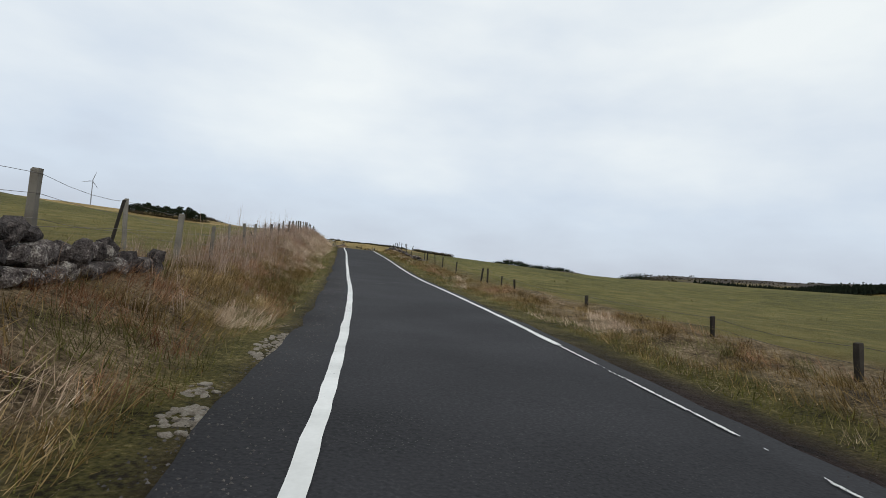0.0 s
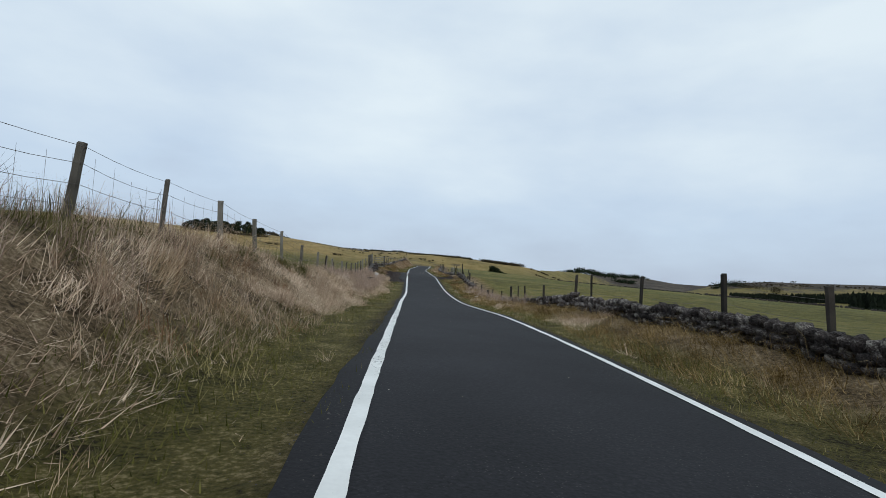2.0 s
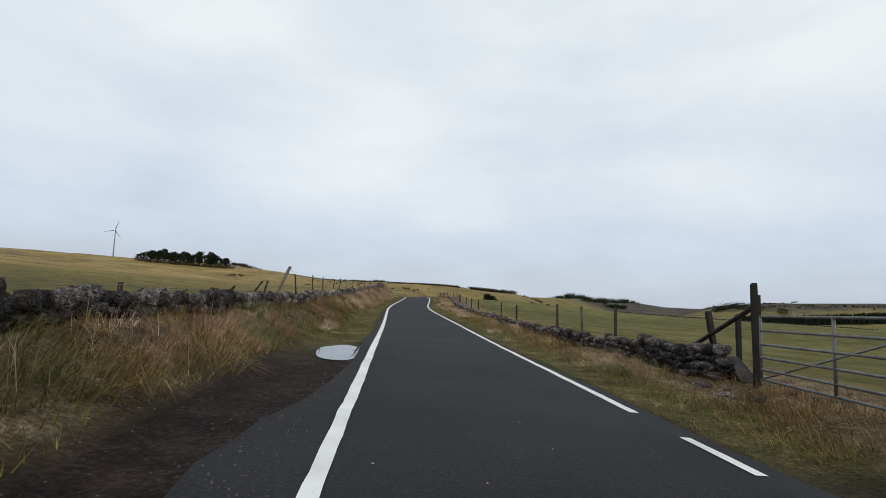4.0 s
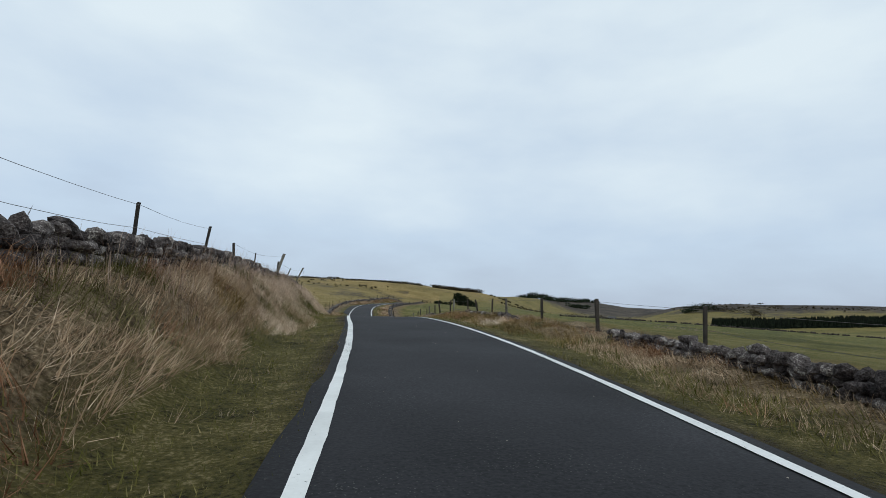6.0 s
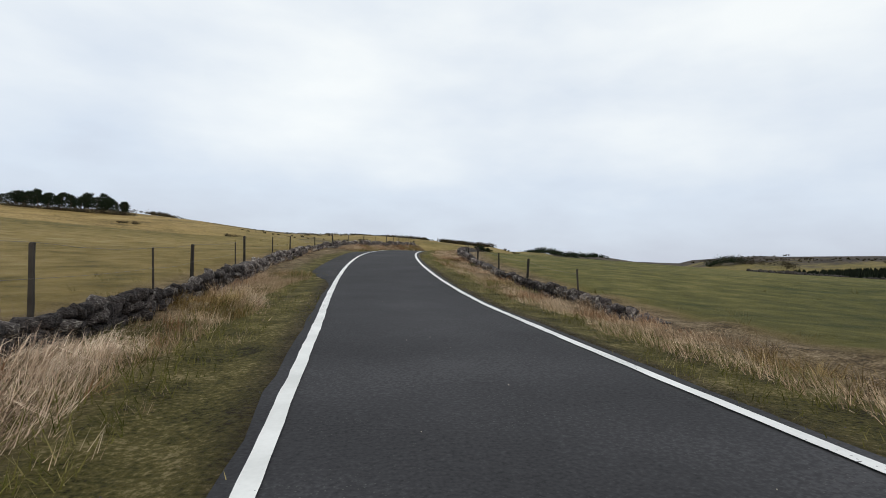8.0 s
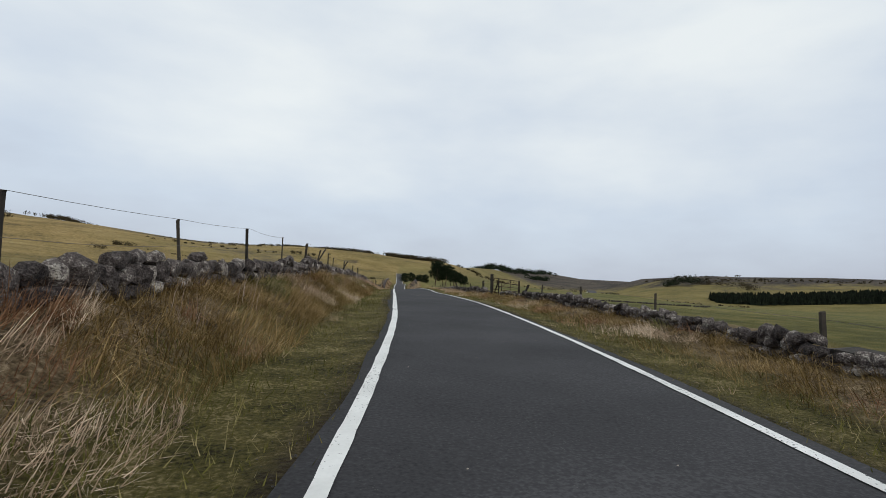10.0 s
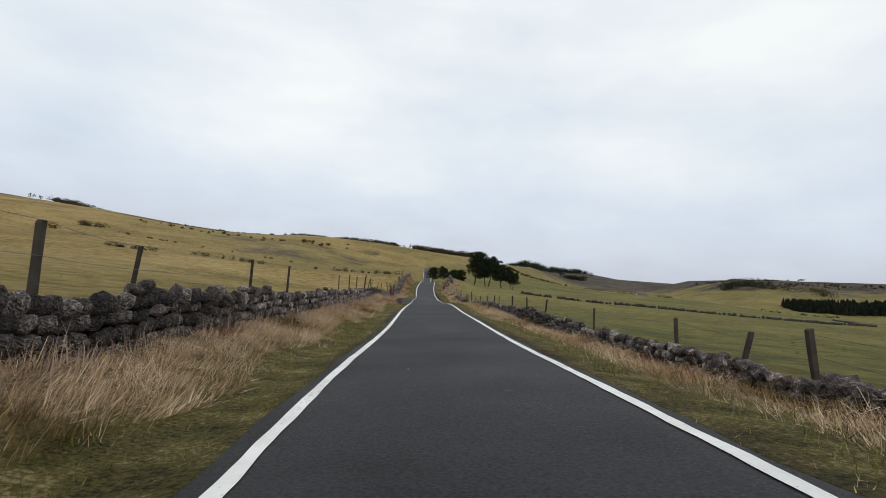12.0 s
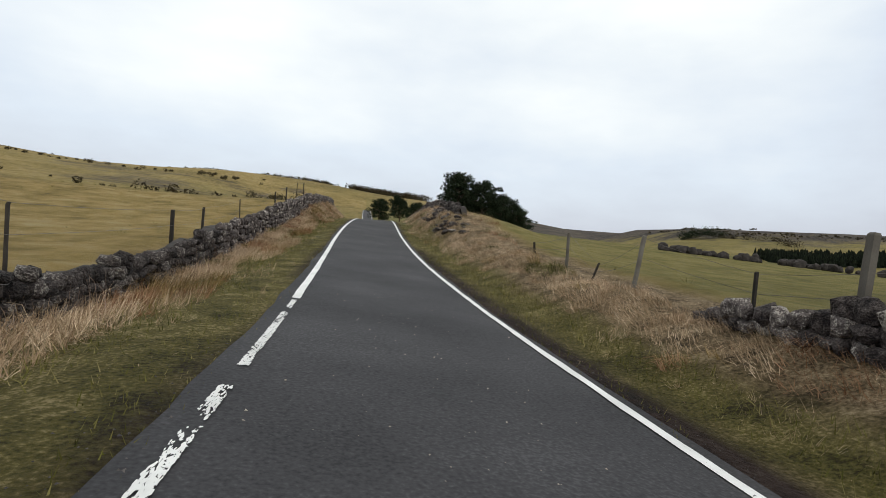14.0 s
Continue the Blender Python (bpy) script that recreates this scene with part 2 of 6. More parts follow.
def asphalt_material():
    """Worn chippings; a stored attribute says how old and pale each stretch of the surfacing is."""
    m = material("worn asphalt", [(0.45, 0.45, 0.47), (0.8, 0.8, 0.82), (1.05, 1.05, 1.07), (1.6, 1.6, 1.6)], scale=0.5, fine=38, spread=1.1, rough=0.84, bump=0.4, depth=0.006)
    n, l = m.node_tree.nodes, m.node_tree.links
    b = n["Principled BSDF"]
    b.inputs["Specular IOR Level"].default_value = 0.18
    tc = n["Texture Coordinate"]
    att = n.new("ShaderNodeAttribute")
    att.attribute_name = "age"
    base = n.new("ShaderNodeMix")
    base.data_type = "RGBA"
    base.inputs["A"].default_value, base.inputs["B"].default_value = (0.0125, 0.0125, 0.015, 1), (0.047, 0.046, 0.048, 1)
    l.new(att.outputs["Fac"], base.inputs["Factor"])
    mul = n.new("ShaderNodeMix")
    mul.data_type, mul.blend_type = "RGBA", "MULTIPLY"
    mul.inputs["Factor"].default_value = 1.0
    l.new(base.outputs["Result"], mul.inputs["A"])
    l.new(n["Color Ramp"].outputs["Color"], mul.inputs["B"])
    chip = n.new("ShaderNodeTexVoronoi")
    chip.inputs["Scale"].default_value = 34
    l.new(tc.outputs["Object"], chip.inputs["Vector"])
    bright = n.new("ShaderNodeMapRange")
    bright.inputs["From Min"].default_value, bright.inputs["From Max"].default_value = 0.06, 0.22
    bright.inputs["To Min"].default_value, bright.inputs["To Max"].default_value = 1.0, 0.0
    l.new(chip.outputs["Distance"], bright.inputs["Value"])
    patch = n.new("ShaderNodeTexNoise")
    patch.inputs["Scale"].default_value, patch.inputs["Detail"].default_value = 1.1, 5
    l.new(tc.outputs["Object"], patch.inputs["Vector"])
    cut = n.new("ShaderNodeMapRange")
    cut.inputs["From Min"].default_value, cut.inputs["From Max"].default_value = 0.42, 0.7
    cut.inputs["To Max"].default_value = 0.8
    l.new(patch.outputs["Fac"], cut.inputs["Value"])
    both = n.new("ShaderNodeMath")
    both.operation = "MULTIPLY"
    l.new(bright.outputs["Result"], both.inputs[0])
    l.new(cut.outputs["Result"], both.inputs[1])
    mx = n.new("ShaderNodeMix")
    mx.data_type = "RGBA"
    mx.inputs["B"].default_value = (0.12, 0.115, 0.11, 1)
    l.new(both.outputs["Value"], mx.inputs["Factor"])
    l.new(mul.outputs["Result"], mx.inputs["A"])
    l.new(mx.outputs["Result"], b.inputs["Base Color"])
    return m


def paint_material():
    """White road paint, worn through to the asphalt in flecks."""
    m = material("worn road paint", [(0.6, 0.6, 0.58), (0.76, 0.76, 0.74)], scale=2, fine=30, rough=0.7, bump=0.2, depth=0.004)
    n, l = m.node_tree.nodes, m.node_tree.links
    b = n["Principled BSDF"]
    wear = n.new("ShaderNodeTexNoise")
    wear.inputs["Scale"].default_value, wear.inputs["Detail"].default_value = 40, 6
    place = n.new("ShaderNodeTexNoise")
    place.inputs["Scale"].default_value = 0.25
    for t in (wear, place):
        l.new(n["Texture Coordinate"].outputs["Object"], t.inputs["Vector"])
    s = n.new("ShaderNodeMath")
    s.operation = "MULTIPLY_ADD"
    s.inputs[1].default_value = 0.55
    l.new(place.outputs["Fac"], s.inputs[0])
    l.new(wear.outputs["Fac"], s.inputs[2])
    cut = n.new("ShaderNodeMapRange")
    cut.inputs["From Min"].default_value, cut.inputs["From Max"].default_value = 0.95, 1.0
    l.new(s.outputs["Value"], cut.inputs["Value"])
    mx = n.new("ShaderNodeMix")
    mx.data_type = "RGBA"
    mx.inputs["B"].default_value = (0.05, 0.05, 0.055, 1)
    l.new(cut.outputs["Result"], mx.inputs["Factor"])
    l.new(n["Color Ramp"].outputs["Color"], mx.inputs["A"])
    l.new(mx.outputs["Result"], b.inputs["Base Color"])
    return m


M_ASPHALT, M_PAINT = asphalt_material(), paint_material()


def ground_material():
    """Verge, bank and fields by a stored attribute: x = how much verge, y = how much bare earth, z = how brown the field is."""
    m = bpy.data.materials.new("turf and rough pasture")
    m.use_nodes = True
    n, l = m.node_tree.nodes, m.node_tree.links
    b = n["Principled BSDF"]
    b.inputs["Roughness"].default_value = 0.95
    b.inputs["Specular IOR Level"].default_value = 0.15
    tc = n.new("ShaderNodeTexCoord")

    def noise_node(scale, detail=6, rough=0.6, fine=0.0):
        t = n.new("ShaderNodeTexNoise")
        t.inputs["Scale"].default_value, t.inputs["Detail"].default_value, t.inputs["Roughness"].default_value = scale, detail, rough
        l.new(tc.outputs["Object"], t.inputs["Vector"])
        if not fine:
            return t.outputs["Fac"]
        x = n.new("ShaderNodeMix")
        x.inputs["Factor"].default_value = 0.5
        l.new(t.outputs["Fac"], x.inputs["A"])
        l.new(noise_node(fine, 5, 0.65), x.inputs["B"])
        return x.outputs["Result"]

    def ramp_of(fac, stops):
        r = n.new("ShaderNodeValToRGB")
        while len(r.color_ramp.elements) < len(stops):
            r.color_ramp.elements.new(0.5)
        for e, (p, c) in zip(r.color_ramp.elements, stops):
            e.position, e.color = p, (*c, 1)
        l.new(fac, r.inputs["Fac"])
        return r.outputs["Color"]

    def mix(fac, a, bb):
        x = n.new("ShaderNodeMix")
        x.data_type = "RGBA"
        l.new(fac, x.inputs["Factor"])
        l.new(a, x.inputs["A"])
        l.new(bb, x.inputs["B"])
        return x.outputs["Result"]

    att = n.new("ShaderNodeAttribute")
    att.attribute_name = "cover"
    sp = n.new("ShaderNodeSeparateXYZ")
    l.new(att.outputs["Vector"], sp.inputs["Vector"])
    green = ramp_of(noise_node(0.035, 9, 0.7, 0.9), [(0.4, (0.05, 0.057, 0.015)), (0.5, (0.103, 0.097, 0.025)), (0.6, (0.175, 0.15, 0.05))])
    brown = ramp_of(noise_node(0.03, 10, 0.72, 0.7), [(0.39, (0.06, 0.045, 0.022)), (0.46, (0.19, 0.13, 0.042)), (0.54, (0.305, 0.21, 0.08)), (0.62, (0.36, 0.28, 0.14))])
    moor = ramp_of(noise_node(0.02, 9, 0.72, 0.3), [(0.4, (0.018, 0.014, 0.012)), (0.5, (0.052, 0.041, 0.033)), (0.6, (0.115, 0.092, 0.06))])
    turf = ramp_of(noise_node(1.6, 8, 0.7, 26), [(0.39, (0.019, 0.015, 0.006)), (0.46, (0.066, 0.059, 0.015)), (0.54, (0.122, 0.102, 0.031)), (0.62, (0.29, 0.23, 0.115))])
    straw = ramp_of(noise_node(2.2, 8, 0.7, 24), [(0.39, (0.028, 0.019, 0.011)), (0.46, (0.105, 0.074, 0.04)), (0.54, (0.21, 0.152, 0.088)), (0.62, (0.4, 0.31, 0.2))])
    earth = ramp_of(noise_node(1.8, 8, 0.7, 22), [(0.4, (0.008, 0.005, 0.004)), (0.5, (0.024, 0.0135, 0.0105)), (0.61, (0.056, 0.039, 0.032))])
    verge = mix(sp.outputs["Z"], turf, straw)
    heath = n.new("ShaderNodeAttribute")
    heath.attribute_name = "heath"
    col = mix(sp.outputs["Z"], green, brown)
    edge_sum = n.new("ShaderNodeMath")
    l.new(noise_node(0.045, 10, 0.75), edge_sum.inputs[0])
    l.new(heath.outputs["Fac"], edge_sum.inputs[1])
    patchy = n.new("ShaderNodeMapRange")
    patchy.inputs["From Min"].default_value, patchy.inputs["From Max"].default_value = 0.8, 1.0
    l.new(edge_sum.outputs["Value"], patchy.inputs["Value"])
    col = mix(patchy.outputs["Result"], col, moor)
    col = mix(sp.outputs["X"], col, verge)
    col = mix(sp.outputs["Y"], col, earth)
    l.new(col, b.inputs["Base Color"])
    bp = n.new("ShaderNodeBump")
    bp.inputs["Strength"].default_value, bp.inputs["Distance"].default_value = 1.0, 0.12
    l.new(noise_node(9, 8, 0.7), bp.inputs["Height"])
    l.new(bp.outputs["Normal"], b.inputs["Normal"])
    return m


M_GROUND = ground_material()

# ---- building helpers ----
rng = np.random.default_rng(7)


def mesh_from(name, verts, faces, mat, smooth_faces=False):
    me = bpy.data.meshes.new(name)
    me.from_pydata([tuple(v) for v in verts], [], faces)
    me.materials.append(mat)
    if smooth_faces:
        me.polygons.foreach_set("use_smooth", [True] * len(me.polygons))
    me.update()
    return me


def fast_mesh(name, verts, sizes, loops, mat):
    """A large mesh from arrays: corner counts of the faces and their vertex numbers."""
    me = bpy.data.meshes.new(name)
    me.vertices.add(len(verts))
    me.vertices.foreach_set("co", np.asarray(verts, np.float32).ravel())
    me.loops.add(len(loops))
    me.loops.foreach_set("vertex_index", np.asarray(loops, np.int32))
    me.polygons.add(len(sizes))
    sizes = np.asarray(sizes, np.int32)
    me.polygons.foreach_set("loop_start", np.concatenate([[0], np.cumsum(sizes)[:-1]]).astype(np.int32))
    me.update(calc_edges=True)
    me.materials.append(mat)
    return me


def part(name, me, parent, label="", m=None, kind=""):
    ob = new(name, me)
    ob.parent = parent
    if m is not None:
        ob.matrix_basis = m
    return tagged(ob, label, kind=kind)


def thing(name, label, category, m=None, group="", kind=""):
    ob = new(name)
    ob.empty_display_size = 0.1
    if m is not None:
        ob.matrix_basis = m
    return tagged(ob, label, category, group, kind)


def waves(x, y, size, seed):
    """A smooth uneven field between about -1 and 1."""
    r = np.random.default_rng(seed)
    out = np.zeros(np.broadcast(x, y).shape)
    for k in range(7):
        a, f, p = r.uniform(0, math.tau), (0.6 + 0.45 * k) / size * 2.2, r.uniform(0, math.tau)
        out = out + np.sin((x * math.cos(a) + y * math.sin(a)) * f + p + 1.3 * np.sin((x * math.sin(a) - y * math.cos(a)) * f * 0.7)) / (1 + 0.45 * k)
    return out / 2.6


# Height of the ground over the road at the fence lines, along the road.
LEFT_S = [-40, 0, 12.7, 15.7, 18.3, 24, 31, 38, 46, 55, 70, 85, 100, 107, 112, 117, 119.5, 121, 123, 135, 160, 185, 203, 218, 226, 232, 240, 246, 254, 264, 285, 310, 321, 335, 342, 352, 358, 364, 381, 391, 399, 405, 415, 421, 428, 433, 438, 444, 451, 456, 464, 480, 600]
LEFT_H = [0.5, 0.6, 0.65, 0.52, 0.45, 0.7, 0.95, 1.15, 1.25, 1.35, 1.35, 1, 0.78, 0.7, 0.6, 0.55, 0.5, 0.58, 0.7, 0.74, 0.85, 1.1, 1.3, 1.15, 0.75, 0.3, 0.1, -0.12, -0.12, 0, 0.35, 0.7, 0.8, 0.7, 0.5, 0.4, 0.22, 0.02, 0.08, 0.15, 0.35, 0.3, 0.1, 0.3, 0.3, -0.1, -0.08, 0.05, 0.2, 0.4, 1, 1.2, 0.3]
RIGHT_S = [-40, 0, 25, 37, 55, 70, 80, 86, 99, 106, 116, 121, 127, 150, 190, 198, 206, 209, 215, 218.5, 222.5, 225, 228, 240, 250, 263, 290, 321, 336, 349, 364, 380, 396, 405, 413, 424, 431, 436, 446, 454, 464, 480, 510, 600]
RIGHT_H = [0.2, 0.2, 0.1, 0, 0.12, 0.28, 0.3, 0.2, -0.1, -0.1, 0.2, 0.2, 0, 0.05, 0.12, 0.28, 0.28, 0.18, 0.22, 0.36, 0.34, 0.17, 0.15, -0.05, -0.12, -0.08, 0.05, 0.18, 0.06, 0.12, 0.02, 0.05, 0.15, 0.15, 0.02, 0.15, 0.3, 0.35, 0.5, 1.25, 1.3, 1, 0.2, 0]
MEAN = np.convolve(np.pad(RZ, 120, mode="edge"), np.ones(241) / 241, "valid")
RIDGE_AZ = [-180, -90, -60, -45, -34, -29, -25, -22, -18, -14, -10, -6, -2, 1.5, 4.5, 7.6, 10, 13, 16, 20, 24, 28, 29.5, 33, 38, 45, 60, 90, 180]
RIDGE_EL = [2, 3.2, 3.8, 4.0, 3.98, 3.78, 3.42, 3.1, 2.7, 2.7, 2.9, 2.8, 2.6, 2.25, 2.0, 1.75, 1.6, 1.5, 1.3, 1.1, .75, .7, 1.05, 1.5, 1.7, 1.9, 2.2, 2.2, 1.5]
RIDGE_R = [600, 600, 640, 700, 720, 740, 800, 860, 1010, 960, 900, 800, 680, 520, 500, 510, 700, 1000, 1500, 1700, 1900, 1800, 1050, 950, 950, 950, 900, 900, 700]


def far_height(x, y):
    dx, dy = x + 8.0, y - 330.0
    r, az = np.hypot(dx, dy), np.degrees(np.arctan2(dx, dy))
    rr = np.interp(az, RIDGE_AZ, RIDGE_R)
    top = 7.5 + rr * np.tan(np.radians(np.interp(az, RIDGE_AZ, RIDGE_EL)))
    f = r / rr
    up = 6.0 + (top - 6.0) * np.clip(f, 0, 1)
    low = np.interp(f, [0, 0.1, 0.2, 0.4, 0.55, 0.8, 1.0], [6, 4, 0.5, -4.0, -2.5, 0.7, 1.0])
    down = np.where(f < 0.55, low, -2.5 + (top + 2.5) * smooth(0.52, 1.0, f))
    z = up + (down - up) * smooth(7, 20, az) * (1 - smooth(140, 180, az))
    z = np.where(f > 1, np.maximum(top - 0.045 * (r - rr), -30), z)
    z = z + waves(x, y, 260, 3) * np.clip((r - 250) / 500, 0, 1) * 5.0 + waves(x, y, 60, 5) * np.clip((r - 200) / 400, 0, 1) * 1.3
    return z, r


def ground_height(s, u, x, y):
    a = np.abs(u)
    zr = np.where(a < 8, at(RZ, s), at(RZ, s) + (at(MEAN, s) - at(RZ, s)) * smooth(8, 40, a))
    z = zr + at(CF, s) * np.clip(u, -2.2, 2.2) * (1 - smooth(2.0, 4.0, a))
    left = np.interp(s, LEFT_S, LEFT_H)
    right = np.interp(s, RIGHT_S, RIGHT_H)
    steep = np.where(s < 118, 5.0, 4.3)
    lift = left * smooth(2.5, 1.0 * steep, a) + np.where(a > 6, np.minimum(0.058 * (a - 14) * smooth(6, 26, a), 34.0), 0.0)
    mound = np.maximum(right - 0.25, 0)
    fall = right * smooth(2.3, 4.2, a) - mound * smooth(5.5, 11, a) - np.where(a > 5.5, np.minimum(0.03 * (a - 5.5), 6.0), 0.0)
    z = z + np.where(u < 0, lift, fall)
    z = z - 0.05 * smooth(1.5, 2.1, a) - 0.035 * (1 - smooth(1.3, 1.75, a))
    rough = np.where(u < 0, smooth(2.7, 3.4, a), smooth(2.5, 3.1, a)) * (1 - smooth(6.0, 8.0, a))
    z = z + (waves(x, y, 0.75, 13) * 0.075 + waves(x, y, 1.6, 11) * 0.06) * rough + waves(x, y, 12, 12) * 0.12 * smooth(5, 10, a)
    far, r = far_height(x, y)
    w = np.maximum(smooth(160, 520, r), smooth(120, 420, a)) * smooth(20, 70, a)
    w = np.maximum(w, smooth(650, 760, s))
    w = np.maximum(w, 0)
    return z + (far - z) * w


def place(s, u):
    """World x, y of a point u metres right of the road's middle."""
    h = at(TH, s)
    k = np.exp(-(np.abs(u) / 30.0) ** 2)
    beyond = np.maximum(s - 899.0, 0) + np.minimum(s + 119.0, 0)
    x = at(RX, s) + u * np.cos(h * k)
    y = at(RY, s) + u * np.sin(h * k) + beyond
    return x, y


def on_ground(s, u):
    s, u = np.asarray(s, float), np.asarray(u, float)
    x, y = place(s, u)
    return x, y, ground_height(s, u, x, y)


def spot(s, u, lift=0.0, turn=0.0, lean=(0.0, 0.0)):
    """A pose on the ground there, turned with the road."""
    x, y, z = (float(v) for v in on_ground(s, u))
    return pose(x, y, z + lift, lean[0], lean[1], math.degrees(float(at(TH, s))) + turn)


# ---- ground ----
near = np.concatenate([np.arange(0, 1.5, 0.5), np.arange(1.5, 6.4, 0.22), [6.5, 7.0, 7.6, 8.4, 9.4, 10.6, 12, 14, 17, 20, 25, 31, 38, 47, 58, 72, 90, 112, 140, 175, 220, 275, 340, 420, 520, 640, 780, 950, 1150, 1400, 1700, 2100, 2600, 3300]])
U = np.concatenate([-near[:0:-1], near])
S = np.concatenate([[-2500, -1700, -1100, -700, -450, -300, -200, -150], np.arange(-120, -10, 6), np.arange(-10, 490, 0.5), np.arange(490, 760, 4), np.arange(760, 900, 10), [910, 930, 955, 985, 1020, 1060, 1110, 1170, 1240, 1320, 1420, 1540, 1680, 1850, 2050, 2300, 2600, 3000, 3500, 4200]])
GS, GU = np.meshgrid(S, U, indexing="ij")
GX, GY = place(GS, GU)
GZ = ground_height(GS, GU, GX, GY)
nr, nc = GS.shape
i, j = np.meshgrid(np.arange(nr - 1), np.arange(nc - 1), indexing="ij")
q = (i * nc + j).ravel()
loops = np.stack([q, q + 1, q + nc + 1, q + nc], -1).ravel()
me = fast_mesh("ground", np.stack([GX, GY, GZ], -1).reshape(-1, 3), np.full(len(q), 4), loops, M_GROUND)
me.polygons.foreach_set("use_smooth", np.ones(len(me.polygons), bool))
cover = me.attributes.new("cover", "FLOAT_VECTOR", "POINT")
ab = np.abs(GU)
is_verge = (1 - smooth(5.0, 6.5, ab)) * smooth(-60, -20, GS) * (1 - smooth(490, 530, GS))
bare = (1 - smooth(1.6, 1.85 + 0.2 * waves(GX, GY, 5, 21), ab)) * 0.9 * (1 - smooth(620, 650, GS))
lay = np.where(GU < 0, smooth(104, 108, GS) * (1 - smooth(127, 133, GS)) * (1 - smooth(2.8 + 0.6 * smooth(110, 116, GS) * (1 - smooth(120, 123, GS)), 3.4 + 0.6 * smooth(110, 116, GS) * (1 - smooth(120, 123, GS)), ab)), 0)
lay = np.maximum(lay, np.where(GU < 0, smooth(402, 406, GS) * (1 - smooth(417, 421, GS)) * (1 - smooth(2.8, 3.8, ab)), 0))
lay = np.maximum(lay, np.where(GU > 0, smooth(116, 118, GS) * (1 - smooth(122.5, 124.5, GS)) * (1 - smooth(3.3, 3.9, ab)), 0))
lay = np.maximum(lay, np.where(GU > 0, smooth(405, 408, GS) * (1 - smooth(446, 450, GS)) * (1 - smooth(2.08 - 0.2 * smooth(426, 432, GS), 2.5 - 0.2 * smooth(426, 432, GS), ab)), 0))
lay = np.maximum(lay, np.where(GU > 0, smooth(-20, -10, GS) * (1 - smooth(10, 18, GS)) * (1 - smooth(2.0, 2.5, ab)), 0))
lay = np.maximum(lay, np.where(GU < 0, smooth(-20, -10, GS) * (1 - smooth(58, 66, GS)) * (1 - smooth(1.95, 2.35, ab)), 0))
bare = np.maximum(bare, lay)
hill = np.where(GU < 0, 0.62 + 0.35 * smooth(60, 300, ab), 0.06 + 0.5 * smooth(330, 620, ab))
hill = hill + waves(GX, GY, 120, 31) * 0.25
hill = np.maximum(hill, smooth(560, 800, GS) * np.where(GU > 60, 0.35, 0.75))
hill = np.where(GU < 0, hill - 0.5 * smooth(-40, 20, GS) * (1 - smooth(120, 190, GS)) * (1 - smooth(90, 200, ab)), hill)
mossy = np.where(GU > 0, smooth(24, 32, GS) * (1 - smooth(60, 68, GS)), 0)
hill = np.where(ab < 7, hill + (smooth(2.7, 3.3, ab + 0.3 * waves(GX, GY, 3, 33)) * (1 - 0.75 * mossy) - hill) * is_verge, hill)
cover.data.foreach_set("vector", np.stack([is_verge, bare, np.clip(hill, 0, 1)], -1).astype(np.float32).reshape(-1))
heath = me.attributes.new("heath", "FLOAT", "POINT")
dark = 0.42 * smooth(210, 400, GU) * smooth(480, 640, GS) * (0.75 + 0.5 * waves(GX, GY, 150, 35)) + smooth(1100, 1450, GS) * np.where(GU > -200, 0.4, 0.35)
dark = dark + np.where(GU < -30, 0.36 * smooth(0.0, 0.5, waves(GX, GY, 70, 36)), 0) + np.where(GU < 0, 0.42 * smooth(640, 900, GS) * smooth(-0.1, 0.5, waves(GX, GY, 45, 37)), 0)
FR, FA = np.hypot(GX + 8, GY - 330), np.degrees(np.arctan2(GX + 8, GY - 330))
dark = np.maximum(dark, smooth(640, 820, FR) * smooth(24, 30, FA) * (1 - smooth(100, 130, FA)) * np.clip(0.58 + 0.3 * waves(GX, GY, 110, 38), 0, 1))
dark = np.maximum(dark, smooth(900, 1200, FR) * smooth(8, 12, FA) * 0.42)
heath.data.foreach_set("value", np.clip(dark, 0, 1).astype(np.float32).ravel())
ground = tagged(new("ground", me), "rough moorland pasture and grassy verges under an overcast sky", "ground", kind="structure")

# ---- road ----
RS = np.concatenate([np.arange(-60, 500, 0.5), np.arange(500, 700, 3.0)])


def edge(s, side):
    e = 1.72 - 0.06 * smooth(130, 150, s) + 0.06 * waves(s, 0 * s + side * 50, 6, 41) + 0.05 * waves(s, 0 * s + side * 9, 1.3, 42) + 0.02 * waves(s, 0 * s + side * 3, 0.5, 43)
    if side < 0:
        e = e + 0.02 + (0.42 + 0.12 * waves(s, 0 * s + 31, 2.0, 44)) * smooth(-10, 5, s) * (1 - smooth(46, 62, s)) + (0.42 + 0.14 * waves(s, 0 * s + 23, 1.4, 46)) * smooth(106, 112, s) * (1 - smooth(122, 127.5, s)) + 2.0 * smooth(253, 265, s) * (1 - smooth(268, 279, s)) + (1.15 + 0.15 * waves(s, 0 * s + 17, 1.5, 45)) * smooth(403, 410, s) * (1 - smooth(415, 421, s))
    return e


def road_points(s, u, lift=0.0):
    h = at(TH, s)
    z = at(RZ, s) + at(CF, s) * u + lift - 0.012 * np.maximum(np.abs(u) - 1.2, 0) ** 2
    return np.stack([at(RX, s) + u * np.cos(h), at(RY, s) + u * np.sin(h), z], -1)


